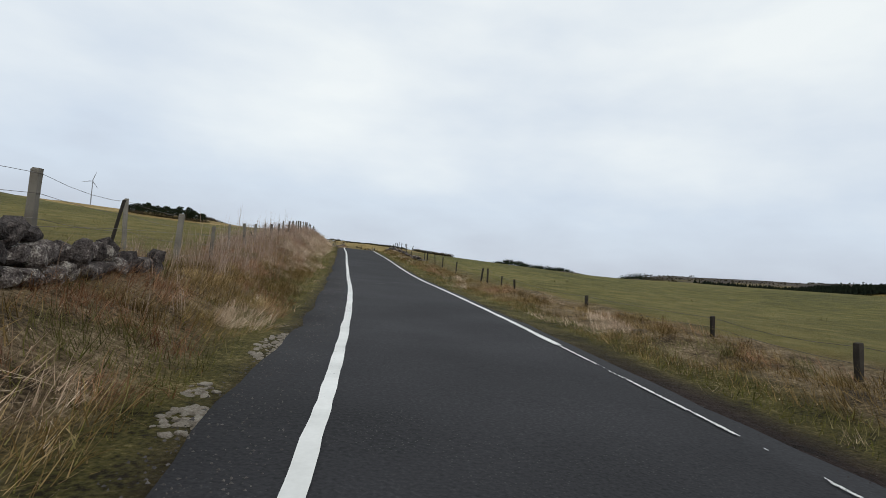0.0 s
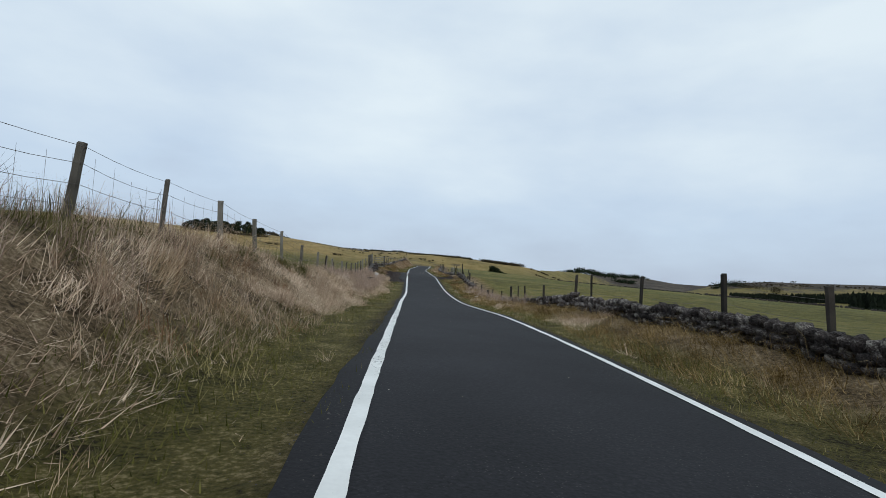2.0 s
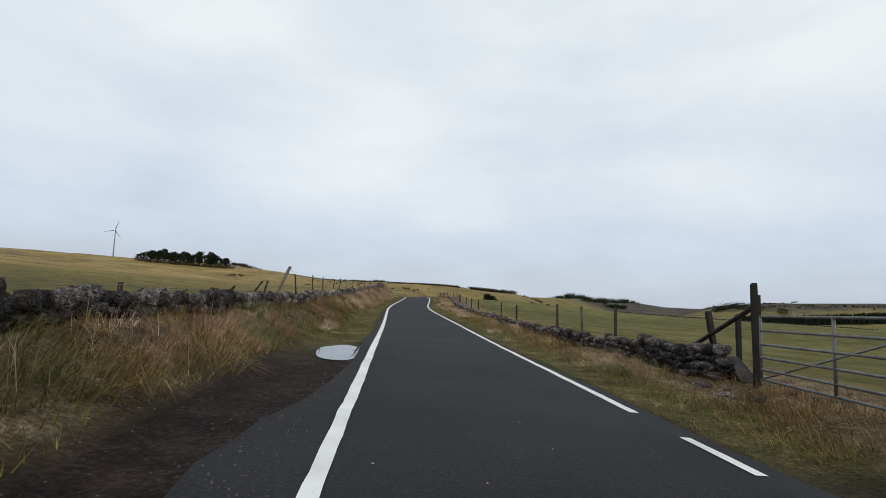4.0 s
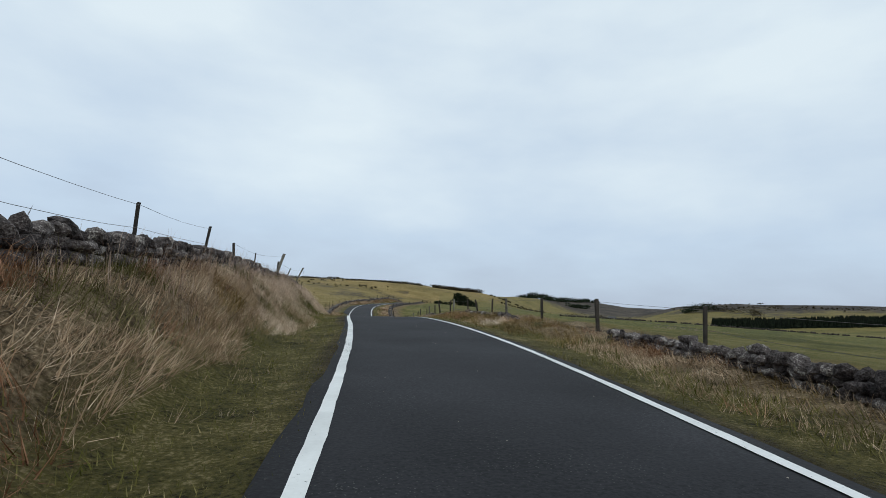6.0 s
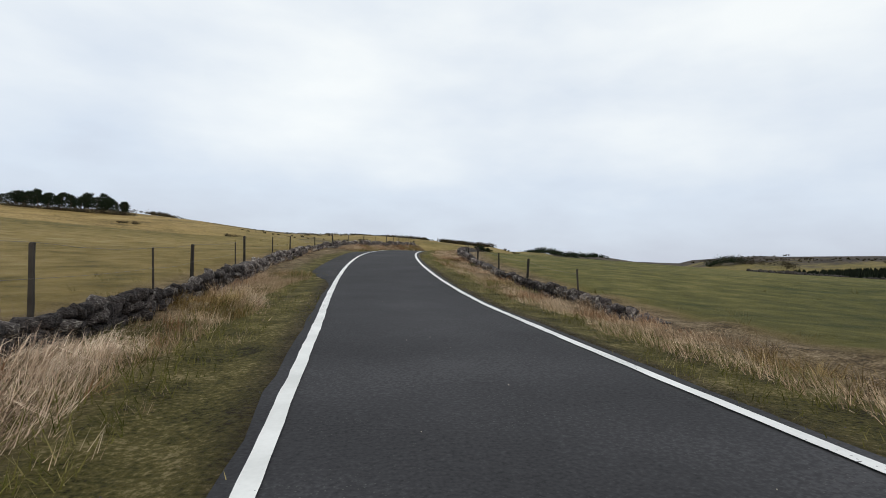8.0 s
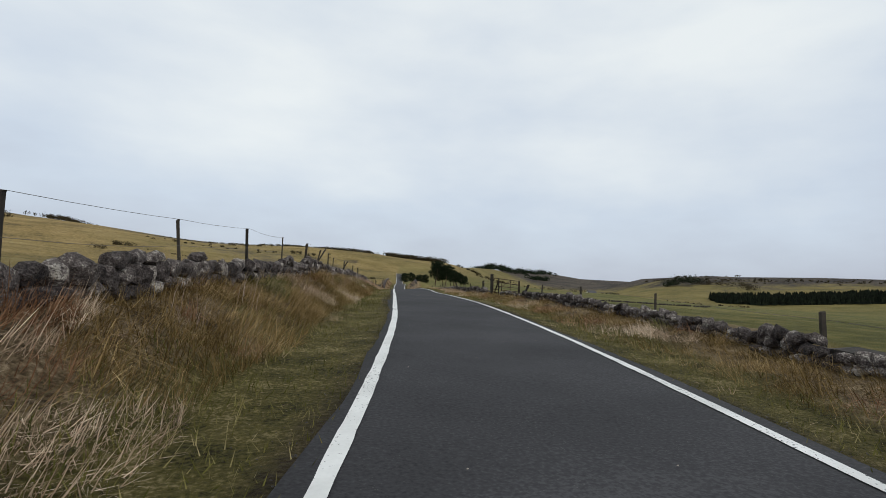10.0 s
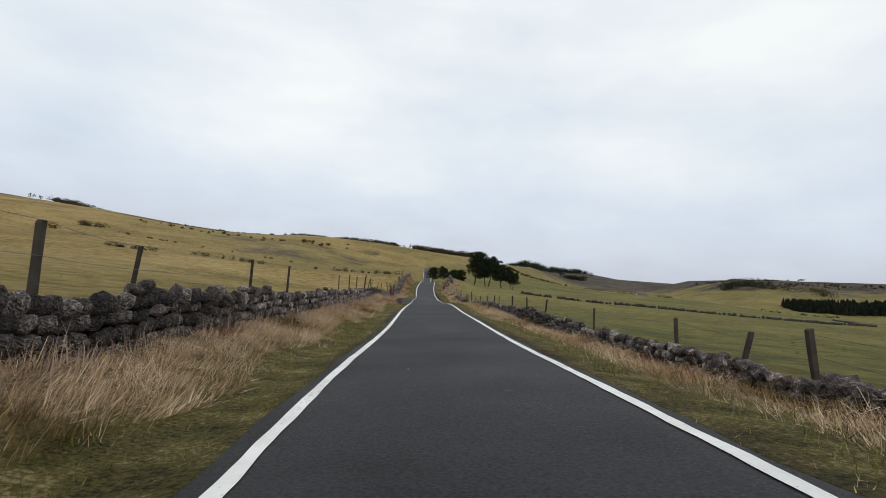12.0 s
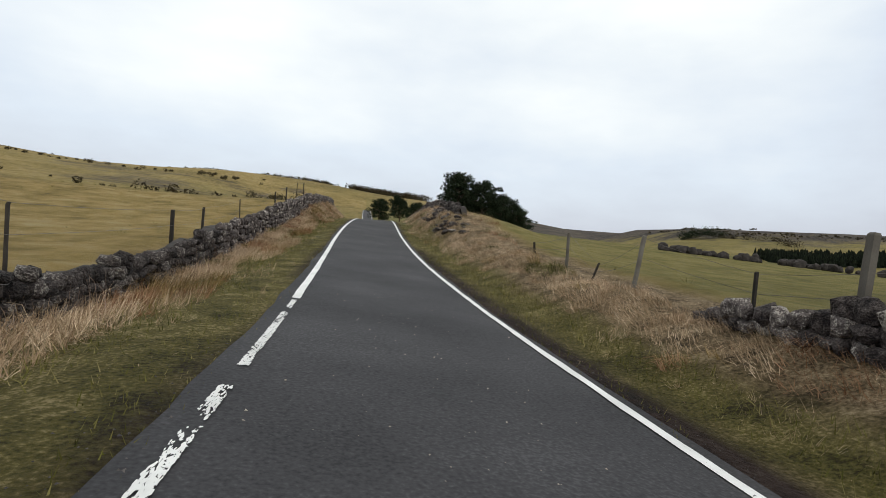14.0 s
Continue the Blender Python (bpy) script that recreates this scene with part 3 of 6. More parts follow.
cols = []
for f in (-1.0, -0.97, -0.75, -0.4, 0.0, 0.4, 0.75, 0.97, 1.0):
    u = f * np.where(f < 0, edge(RS, -1), edge(RS, 1))
    p = road_points(RS, u, 0.004 * waves(RS, u * 3, 3, 51))
    if abs(f) == 1.0:
        p[:, 2] -= 0.09
    cols.append(p)
V = np.stack(cols, 1)
nr, nc = V.shape[:2]
i, j = np.meshgrid(np.arange(nr - 1), np.arange(nc - 1), indexing="ij")
q = (i * nc + j).ravel()
me = fast_mesh("road", V.reshape(-1, 3), np.full(len(q), 4), np.stack([q, q + 1, q + nc + 1, q + nc], -1).ravel(), M_ASPHALT)
me.polygons.foreach_set("use_smooth", np.ones(len(me.polygons), bool))
age = me.attributes.new("age", "FLOAT", "POINT")
RSS = np.repeat(RS, nc)
old = np.interp(RSS, [0, 60, 110, 135, 190, 210, 225, 238, 252, 290, 400, 432], [0.42, 0.1, 0.06, 0.08, 0.2, 0.28, 0.55, 0.62, 0.48, 0.58, 0.62, 1.0]) + 0.1 * waves(RSS, 0 * RSS, 14, 52)
age.data.foreach_set("value", np.clip(old, 0, 1).astype(np.float32))
road = tagged(new("road", me), "narrow dark grey asphalt lane with worn white edge lines", "road", kind="structure")


def strip(s0, s1, u0, width, lift, mat, name="edge_line", ragged=0.011, step=0.25):
    """A painted band along the road, its edges a little uneven."""
    s = np.arange(s0, s1 + 1e-6, step) if s1 - s0 > step else np.array([s0, s1])
    a = u0 - width / 2 + ragged * waves(s, 0 * s, 0.4, 61) + 0.02 * waves(s, 0 * s + u0, 9, 66)
    b = u0 + width / 2 + ragged * waves(s, 0 * s + 7, 0.4, 62) + 0.02 * waves(s, 0 * s + u0, 9, 66)
    p = np.stack([road_points(s, a, lift), road_points(s, b, lift)], 1).reshape(-1, 3)
    k = 2 * np.arange(len(s) - 1)
    return fast_mesh(name, p, np.full(len(k), 4), np.stack([k, k + 1, k + 3, k + 2], -1).ravel(), mat)


LINES = [(-1, [(-60, 115.4), (116.4, 117.6), (118.8, 120.0), (121.3, 407.5), (434.1, 500), (503, 690)]),
         (1, [(-60, 3.0), (12.9, 118.5), (119.4, 120.4), (121.3, 122.4), (123.3, 124.4), (125.3, 406.4), (407.3, 408.0), (408.8, 409.5), (410.2, 410.8), (411.6, 500), (503, 690)])]
for side, runs in LINES:
    for a, b in runs:
        wide = 0.115 if side < 0 else 0.1
        line = new("edge_line", strip(a, b, side * HALF, wide, 0.008, M_PAINT, step=0.2 if b < 501 else 2.0))
        line.parent = road


def worn_line(s0, s1, u0, width, share, seed):
    """Flecks of paint left where the line has worn away."""
    r = np.random.default_rng(seed)
    n = int((s1 - s0) * 520)
    s, u = r.uniform(s0, s1, n), u0 + r.uniform(-0.5, 0.5, n) * width
    ok = waves(s, u * 6, 0.45, seed) + r.normal(0, 0.25, n) > 0.6 - 1.2 * share
    s, u = s[ok], u[ok]
    a = math.tau * np.arange(6) / 6
    k = r.uniform(0.4, 1.5, (len(s), 6))
    p = road_points((s[:, None] + k * r.uniform(0.008, 0.035, (len(s), 1)) * np.sin(a)).ravel(), (u[:, None] + k * r.uniform(0.003, 0.009, (len(s), 1)) * np.cos(a)).ravel(), 0.008)
    p[:, 2] += np.repeat(r.uniform(0, 0.002, len(s)), 6)
    line = new("edge_line", fast_mesh("edge_line", p, np.full(len(s), 6), np.arange(6 * len(s)), M_PAINT))
    line.parent = road


worn_line(3.0, 12.9, HALF - 0.01, 0.03, 0.38, 63)
worn_line(407.5, 414.0, -HALF, 0.1, 0.92, 68)
worn_line(414.3, 421.0, -HALF, 0.08, 0.42, 69)
worn_line(421.0, 430.0, -HALF, 0.075, 0.66, 64)
worn_line(430.5, 432.9, -HALF, 0.07, 0.75, 65)
worn_line(433.2, 433.9, -HALF, 0.06, 0.5, 67)



def tar_patch(s, u, long, wide, seed):
    """A thin dark scab of old tar on the asphalt, ragged at its rim."""
    n = 26
    t = math.tau * np.arange(n) / n
    q = 1 + 0.55 * waves(np.cos(t) * 2, np.sin(t) * 2, 1.3, seed)
    v = np.concatenate([road_points(s + 2.2 * k * q * long * np.sin(t), u + k * q * wide * np.cos(t), lift) for k, lift in ((1.0, 0.004), (0.6, 0.005))])
    f = [(k, (k + 1) % n, n + (k + 1) % n, n + k) for k in range(n)] + [tuple(range(n, 2 * n))]
    part("tar_patch", mesh_from("tar_patch", v, f, M_TAR), road, "thin dark tar scab on the asphalt")


for k, spec in enumerate([(24.88, 0.1, 0.05, 0.07), (24.8, 0.22, 0.03, 0.08), (24.0, -0.33, 0.05, 0.05), (23.8, -0.5, 0.05, 0.14), (23.95, -0.45, 0.03, 0.07), (24.0, 0.45, 0.03, 0.04), (362.4, 0.5, 0.04, 0.05), (223.2, -0.5, 0.05, 0.07), (421.5, -0.4, 0.06, 0.04), (430.4, -0.1, 0.06, 0.05)]):
    tar_patch(*spec, 80 + k)

# ---- fences ----
def post_mesh(w, d, h, mat, round_top=False, name="post"):
    bm = bmesh.new()
    n = 10 if round_top else 4
    rings = []
    for k, z in enumerate((-0.35, h * 0.3, h * 0.7, h - 0.02, h)):
        ring = []
        for a in range(n):
            t = math.tau * (a + 0.5) / n
            f = (1.0 if k < 4 else 0.82) * (1 + 0.06 * math.sin(3 * a + k * 2.1))
            x, y = math.cos(t), math.sin(t)
            if n == 4:
                x, y = math.copysign(1, x), math.copysign(1, y)
            ring.append(bm.verts.new((x * w / 2 * f + 0.008 * math.sin(k * 1.7), y * d / 2 * f, z)))
        rings.append(ring)
    for r0, r1 in zip(rings, rings[1:]):
        for a in range(n):
            bm.faces.new((r0[a], r0[(a + 1) % n], r1[(a + 1) % n], r1[a]))
    bm.faces.new(rings[-1])
    me = bpy.data.meshes.new(name)
    bm.to_mesh(me)
    bm.free()
    me.materials.append(mat)
    return me


def tube(points, r, mat, name="wire", n=4):
    """A thin round bar through the points."""
    p = np.asarray(points, float)
    d = np.gradient(p, axis=0)
    d /= np.linalg.norm(d, axis=1, keepdims=True) + 1e-9
    up = np.where(np.abs(d[:, 2:3]) > 0.9, [[1.0, 0, 0]], [[0, 0, 1.0]])
    a = np.cross(d, up)
    a /= np.linalg.norm(a, axis=1, keepdims=True)
    b = np.cross(d, a)
    v = np.concatenate([p[:, None] + r * (math.cos(t) * a + math.sin(t) * b)[:, None] for t in (math.tau * np.arange(n) / n)], 1)
    m = len(p)
    i, k = np.meshgrid(np.arange(m - 1), np.arange(n), indexing="ij")
    q = np.stack([i * n + k, i * n + (k + 1) % n, (i + 1) * n + (k + 1) % n, (i + 1) * n + k], -1).reshape(-1)
    sizes = [4] * ((m - 1) * n) + [n, n]
    loops = np.concatenate([q, np.arange(n)[::-1], (m - 1) * n + np.arange(n)])
    return fast_mesh(name, v.reshape(-1, 3), sizes, loops, mat)


POST_WIDE = post_mesh(0.09, 0.09, 1.0, M_POST)
POST_ROUND = post_mesh(0.08, 0.08, 1.0, M_POST, True)
POST_THIN = post_mesh(0.04, 0.04, 1.0, M_DARKPOST)
POST_OLD = post_mesh(0.078, 0.078, 1.0, M_DARKPOST)
POST_DARK = post_mesh(0.058, 0.058, 1.0, M_DARKPOST)
POST_RED = post_mesh(0.07, 0.07, 1.0, M_BROWNRUST)


def fence(stations, u, label, kinds, tops, wires=(0.3, 0.6, 0.93), lean=3.0, seed=1, mesh_from_to=None, tilt={}, thick={}):
    """Posts and wires along the road; tops: how high the post heads stand over the road, by station. Wires as shares of a post's height."""
    r = np.random.default_rng(seed)
    stations = list(stations)
    base = spot(stations[0], u)
    f = thing("wire_fence", label, "fence", base, "wire fences along the road")
    inv = base.inverted()
    tops = np.array(tops, float)
    heads = []
    for n, s in enumerate(stations):
        me = kinds[n % len(kinds)]
        lx, ly = tilt[n] if n in tilt else (r.normal(0, lean), r.normal(0, lean))
        m = spot(s, u + r.normal(0, 0.04), -0.05, r.uniform(-12, 12), (lx, ly))
        rise = float(np.interp(s, tops[:, 0], tops[:, 1])) + float(at(RZ, s)) - m.translation.z
        k = max(0.35, rise * r.uniform(0.97, 1.03) / max(0.5, math.cos(radians(lx)) * math.cos(radians(ly))))
        w = thick.get(n, r.uniform(0.88, 1.15))
        part("post", me, f, m=inv @ m @ Matrix.Diagonal((w, w, k, 1)))
        heads.append((m, k))
    for w in wires:
        pts = []
        for (a, ka), (b, kb) in zip(heads, heads[1:]):
            p, q = a @ Vector((0.05, 0, w * ka)), b @ Vector((0.05, 0, w * kb))
            slack = r.uniform(0.01, 0.07)
            for t in (0, 0.25, 0.5, 0.75):
                pts.append(inv @ (p.lerp(q, t) - Vector((0, 0, slack * 4 * t * (1 - t)))))
        pts.append(inv @ (heads[-1][0] @ Vector((0.05, 0, w * heads[-1][1]))))
        part("wire", tube(pts, 0.0035, M_WIRE, n=3), f)
    if mesh_from_to:
        a, b = mesh_from_to
        for s in np.arange(a, b, 0.45):
            m = inv @ spot(s, u)
            p, q = m @ Vector((0.05, 0, 0.05)), m @ Vector((0.05, 0, 0.78))
            part("stay", tube([p, p.lerp(q, 0.5), q], 0.002, M_WIRE, "stay", 3), f)
    return f


STOCK = [-6, -3, 0, 3, 6, 9, 12.8, 15.5, 18, 20.8, 23.5, 26, 28.4, 31.1, 33.6, 36.2, 38.6, 41.2, 43.9, 46.7, 49.5, 52.3, 54.9, 57.4, 60, 62.6, 65.2, 68.5, 70.9, 73.6, 76.3, 79.2, 82.6, 85.2, 88, 90.8, 93.4, 96, 98.2, 100.4, 103.2, 106, 108.8, 111.7]
STOCK_TOPS = [(-6, 1.6), (12.4, 1.7), (15.5, 1.58), (20.8, 1.33), (28, 1.65), (36, 1.78), (39, 1.98), (47, 2.08), (55, 2.15), (68, 2.2), (73, 2.22), (79, 2.1), (82.6, 1.9), (88, 1.8), (100, 1.64), (106, 1.7), (112, 1.74)]
fence(STOCK, -5.2, "grey weathered timber post and wire stock fence along the grass bank", [POST_WIDE, POST_ROUND, POST_WIDE], STOCK_TOPS, seed=2, lean=2.0, wires=(0.25, 0.5, 0.75, 0.95), mesh_from_to=(50, 100), tilt={27: (0, 7)}, thick={27: 0.9})
fence([114.75, 115.75], -5.2, "tall grey post and dark stake behind the wall end", [POST_WIDE, POST_DARK], [(114, 1.86), (115.5, 1.92)], seed=21, lean=1.0, wires=(0.45, 0.65, 0.8, 0.95))
fence([6, 14.7, 28.3, 58.2, 86.8, 89.7, 104.4, 110.2], -5.1, "thin dark rotten stakes standing beside the stock fence", [POST_THIN], [(6, 1.4), (14.7, 1.5), (28.3, 1.33), (58.2, 1.98), (86.8, 1.75), (89.7, 1.57), (104.4, 1.4), (110.2, 1.48)], wires=(0.6,), seed=3, lean=3, tilt={1: (0, 12), 2: (0, -24), 5: (0, -8)}, thick={4: 1.35})
fence([-6, 2, 7, 11.3, 14, 18.8, 24.8, 26.5, 29, 29.7, 35.4, 39.7, 43, 46, 47.5, 55.2, 58.4, 60.5, 64.4, 66.8], 4.5, "sagging fence of old grey and dark posts at the field edge", [POST_DARK, POST_DARK, POST_THIN, POST_OLD, POST_DARK], [(-6, .55), (14, .5), (19, .42), (26, .46), (29, .64), (35, .6), (40, .67), (43, .68), (47, .8), (55.2, .92), (58.4, 1.02), (60.5, .98), (66.8, 1.18)], seed=4, lean=3, wires=(0.5, 0.9), tilt={9: (0, 7), 15: (0, 12), 16: (0, -3)}, thick={9: 1.2})
fence([69, 71.6, 75.2, 78.7, 80.3, 85, 88.9, 90.5, 93], 4.5, "old dark timber post and wire fence behind the low wall", [POST_OLD, POST_OLD, POST_DARK, POST_DARK], [(69, 1.17), (71.6, 1.3), (75.2, 1.28), (80.3, 1.36), (85, 1.06), (88.9, 1.0), (93, .9)], seed=5, lean=2, wires=(0.5, 0.8))
fence([96, 100, 101.4, 105.2, 108.6, 111.1, 116.2], 4.5, "short dark fence posts and wire in the dead grass", [POST_DARK, POST_DARK, POST_OLD, POST_DARK], [(96, .5), (100, .45), (101.4, .27), (105.2, .42), (108.6, .3), (111, .3), (116, .3)], seed=23, lean=3, wires=(0.6, 0.9), tilt={2: (0, -12)}, thick={2: 1.5})
fence([114, 116.7, 119.2], 4.5, "stout dark posts and wire behind the low wall", [POST_OLD, POST_DARK, POST_OLD], [(114, .92), (116.7, 1.08), (119.2, 1.07)], seed=25, lean=1, wires=(0.95,), tilt={1: (0, 8), 2: (0, -15)}, thick={0: 1.7, 2: 1.25})
fence([123.6, 127.2, 131, 133.3, 134.8, 136.1, 140, 144, 148, 152, 156, 160, 164, 168, 172, 176, 180, 184, 188, 192], -4.7, "leaning silver-grey posts and slack wire on top of the ruined wall", [POST_THIN, POST_THIN, POST_THIN, POST_THIN, POST_THIN, POST_ROUND], [(123, 1.1), (131, 1.12), (133.3, 1.28), (134.8, 1.35), (136.1, 1.83), (140, 1.7), (160, 1.9), (192, 2.1)], seed=6, lean=5, wires=(0.6, 0.95), tilt={2: (0, 38), 3: (0, 36), 4: (0, 16), 5: (0, 24)})
fence([195.5, 198.5, 203.0, 204.5, 206.8, 210.6, 216.5], -4.7, "tall leaning pale and dark posts and wire above the broken wall", [POST_DARK, POST_THIN, POST_WIDE, POST_DARK, POST_THIN, POST_ROUND, POST_OLD], [(195, 2.05), (198.5, 2.0), (203.0, 2.45), (204.8, 2.2), (207.2, 2.17), (211, 2.55), (216.4, 2.18)], seed=22, lean=3, wires=(0.6, 0.95), tilt={2: (2, 18), 3: (0, 5), 4: (0, 20), 5: (2, 25), 6: (0, 8)}, thick={6: 0.75})
fence([128.2, 128.8, 133.3, 135.5, 138.3, 144.3, 148, 152, 156, 160, 164, 168, 172, 176, 180, 184, 188, 192, 196, 199.8, 202, 204.1, 206.8, 211, 211.6, 214.7, 217.4, 220, 222.2, 226, 227, 230.2, 232.7, 234.6, 236.3, 237.6], 4.5, "dark timber posts and wire fence behind the rubble wall", [POST_DARK, POST_OLD, POST_DARK, POST_ROUND], [(128, .98), (133.3, .98), (138, 1.0), (144, .82), (170, .9), (199.8, .9), (204, .95), (207, 1.05), (211, 1.2), (214.7, 1.19), (217.4, 1.12), (220, 1.2), (222.2, 1.13), (226, 1.34), (227, 1.18), (230.2, 1.15), (232.7, 1.03), (236, .96), (238, .9)], seed=7, lean=2, wires=(0.5, 0.92), tilt={1: (0, -9), 21: (0, -12), 25: (0, -8), 31: (0, -6)}, thick={19: 1.1, 25: 1.05, 31: 1.1})
fence([221, 224.5, 228], -4.8, "short run of thin dark posts on the bracken bank", [POST_THIN, POST_DARK], [(221, 1.7), (228, 1.4)], seed=8, lean=3)
fence([231.6, 235, 237.8, 242, 246.9, 251.5, 253.8, 258.5, 259.6, 264, 268, 273.4, 278, 282, 287, 291, 296, 300, 304, 308, 312, 316], -5.0, "slim dark posts and wire behind the dry stone wall", [POST_DARK, POST_THIN], [(231.6, 1.28), (237.8, 1.15), (242, 1.1), (246.4, .92), (250.9, .83), (253.4, .86), (258.5, .8), (259.6, .97), (273.4, .8), (290, 1.3), (316, 1.85)], seed=9, lean=1.5, wires=(0.6, 1.0), thick={4: 0.95, 6: 1.1})
fence([252, 256.5, 260.4, 266, 271, 276, 281, 286, 291, 296, 301, 306, 311, 316, 321, 324.1], 4.5, "thin posts and single wire beyond the stone wall", [POST_THIN, POST_DARK], [(252, .6), (260.4, .65), (290, .7), (321, .72), (324.1, .72)], seed=10, lean=3, wires=(0.85,), tilt={15: (0, 25)}, thick={14: 1.2, 15: 1.4})
fence([320.3, 321.7, 322.6, 328.3, 330.8, 333.8, 337.1, 345.6, 351.6, 354, 363.5, 365.5, 371.5, 375.4, 386.4, 390.5, 394.5, 398.2, 401, 404.7, 406.8, 411.6, 414.3], -5.0, "dark slender posts with slack wire behind the dry stone wall", [POST_DARK, POST_DARK, POST_DARK, POST_DARK, POST_THIN], [(320.3, 1.9), (322.4, 1.8), (328.3, 1.95), (330.8, 1.82), (334.2, 1.77), (337.1, 1.92), (345.6, 1.8), (354, 1.8), (359.2, 1.66), (363.5, 1.48), (365.5, 1.44), (371.5, 1.54), (380.4, 1.55), (386.4, 1.5), (394.5, 1.62), (398.2, 1.8), (401, 1.7), (406.8, 1.8), (411.6, 1.62), (414.3, 1.6)], seed=11, lean=2, wires=(0.75, 1.0), tilt={0: (0, 5), 1: (0, 30), 2: (0, 14), 5: (0, 30), 10: (0, 3), 11: (0, 8), 17: (0, 6), 18: (0, 11)}, thick={0: 1.35, 6: 1.3, 10: 1.4, 14: 1.2, 17: 1.5})
fence([333, 335.5, 341.7, 345.5, 350, 355.1, 360, 363.7, 365.5, 367.5, 373, 379.4, 383.2, 387.6, 392.5, 395.7, 399.7, 404, 408.4], 4.55, "scattered dark posts and wire beyond the rubble wall", [POST_DARK, POST_DARK, POST_THIN, POST_THIN], [(333, .93), (335.5, .93), (341.7, .7), (350, .81), (355.1, .83), (360, .67), (363.7, .83), (365.5, .67), (367.5, .8), (373, .85), (379.4, .97), (387.6, 1.0), (392.5, .92), (399.7, .9), (404, .94), (408.4, .88)], seed=12, lean=2, wires=(0.6, 0.9), tilt={4: (0, -14), 5: (0, -12), 7: (0, -8), 8: (0, 14)}, thick={4: 1.9, 7: 1.8, 11: 1.3, 15: 1.3})
fence([424, 426.5, 429.1, 432, 434.2, 440.4, 443, 448.3, 455.6, 459, 462.7, 466], -5.0, "dark posts and wire behind the stone wall", [POST_DARK, POST_THIN, POST_DARK], [(424, 1.78), (429, 1.75), (432, 1.5), (434.2, 1.1), (440.4, 1.08), (443, 1.13), (448.3, 1.3), (455.6, 1.64), (462.7, 2.3), (466, 2.4)], seed=13, lean=2, wires=(0.7, 1.0), thick={5: 1.3})
fence([414, 416.6, 418.3, 421.8, 422.4, 426.3, 430, 433.1, 436.2, 437.9, 439.5, 442], 4.5, "mixed pale and dark posts behind the rubble wall", [POST_ROUND, POST_THIN], [(414, 1.05), (416.6, .8), (418.3, .98), (421.8, .82), (422.4, 1.04), (426.3, .75), (430, 1.28), (433.1, .91), (436.2, 1.3), (437.9, .65), (439.5, 1.21), (442, .85)], seed=14, lean=2, wires=(0.6, 0.95), tilt={0: (0, 12), 8: (0, 9), 9: (0, 22)}, thick={0: 1.3, 8: 1.1, 2: 1.1})

# ---- dry stone walls ----
STONES = []
for k in range(14):
    r = np.random.default_rng(100 + k)
    bm = bmesh.new()
    for n in range(17):
        z, t = 1 - 2 * (n + 0.5) / 17, 2.4 * n + r.uniform(-0.3, 0.3)
        v = np.array([math.sqrt(1 - z * z) * math.cos(t), math.sqrt(1 - z * z) * math.sin(t), z])
        v = v / np.abs(v).max() ** r.uniform(0.3, 0.75) * r.uniform(0.86, 1.06)
        bm.verts.new(tuple(v * (0.5, 0.48, 0.47)))
    hull = bmesh.ops.convex_hull(bm, input=bm.verts)
    bmesh.ops.delete(bm, geom=[g for g in hull["geom_interior"] if isinstance(g, bmesh.types.BMVert)], context="VERTS")
    for f in bm.faces:
        f.smooth = k % 3 > 0
    me = bpy.data.meshes.new("stone")
    bm.to_mesh(me)
    bm.free()
    me.materials.append(M_STONE)
    STONES.append(me)
RAW = []
for me in STONES:
    v = np.empty(len(me.vertices) * 3, np.float32)
    me.vertices.foreach_get("co", v)
    RAW.append((v.reshape(-1, 3), [list(p.vertices) for p in me.polygons]))


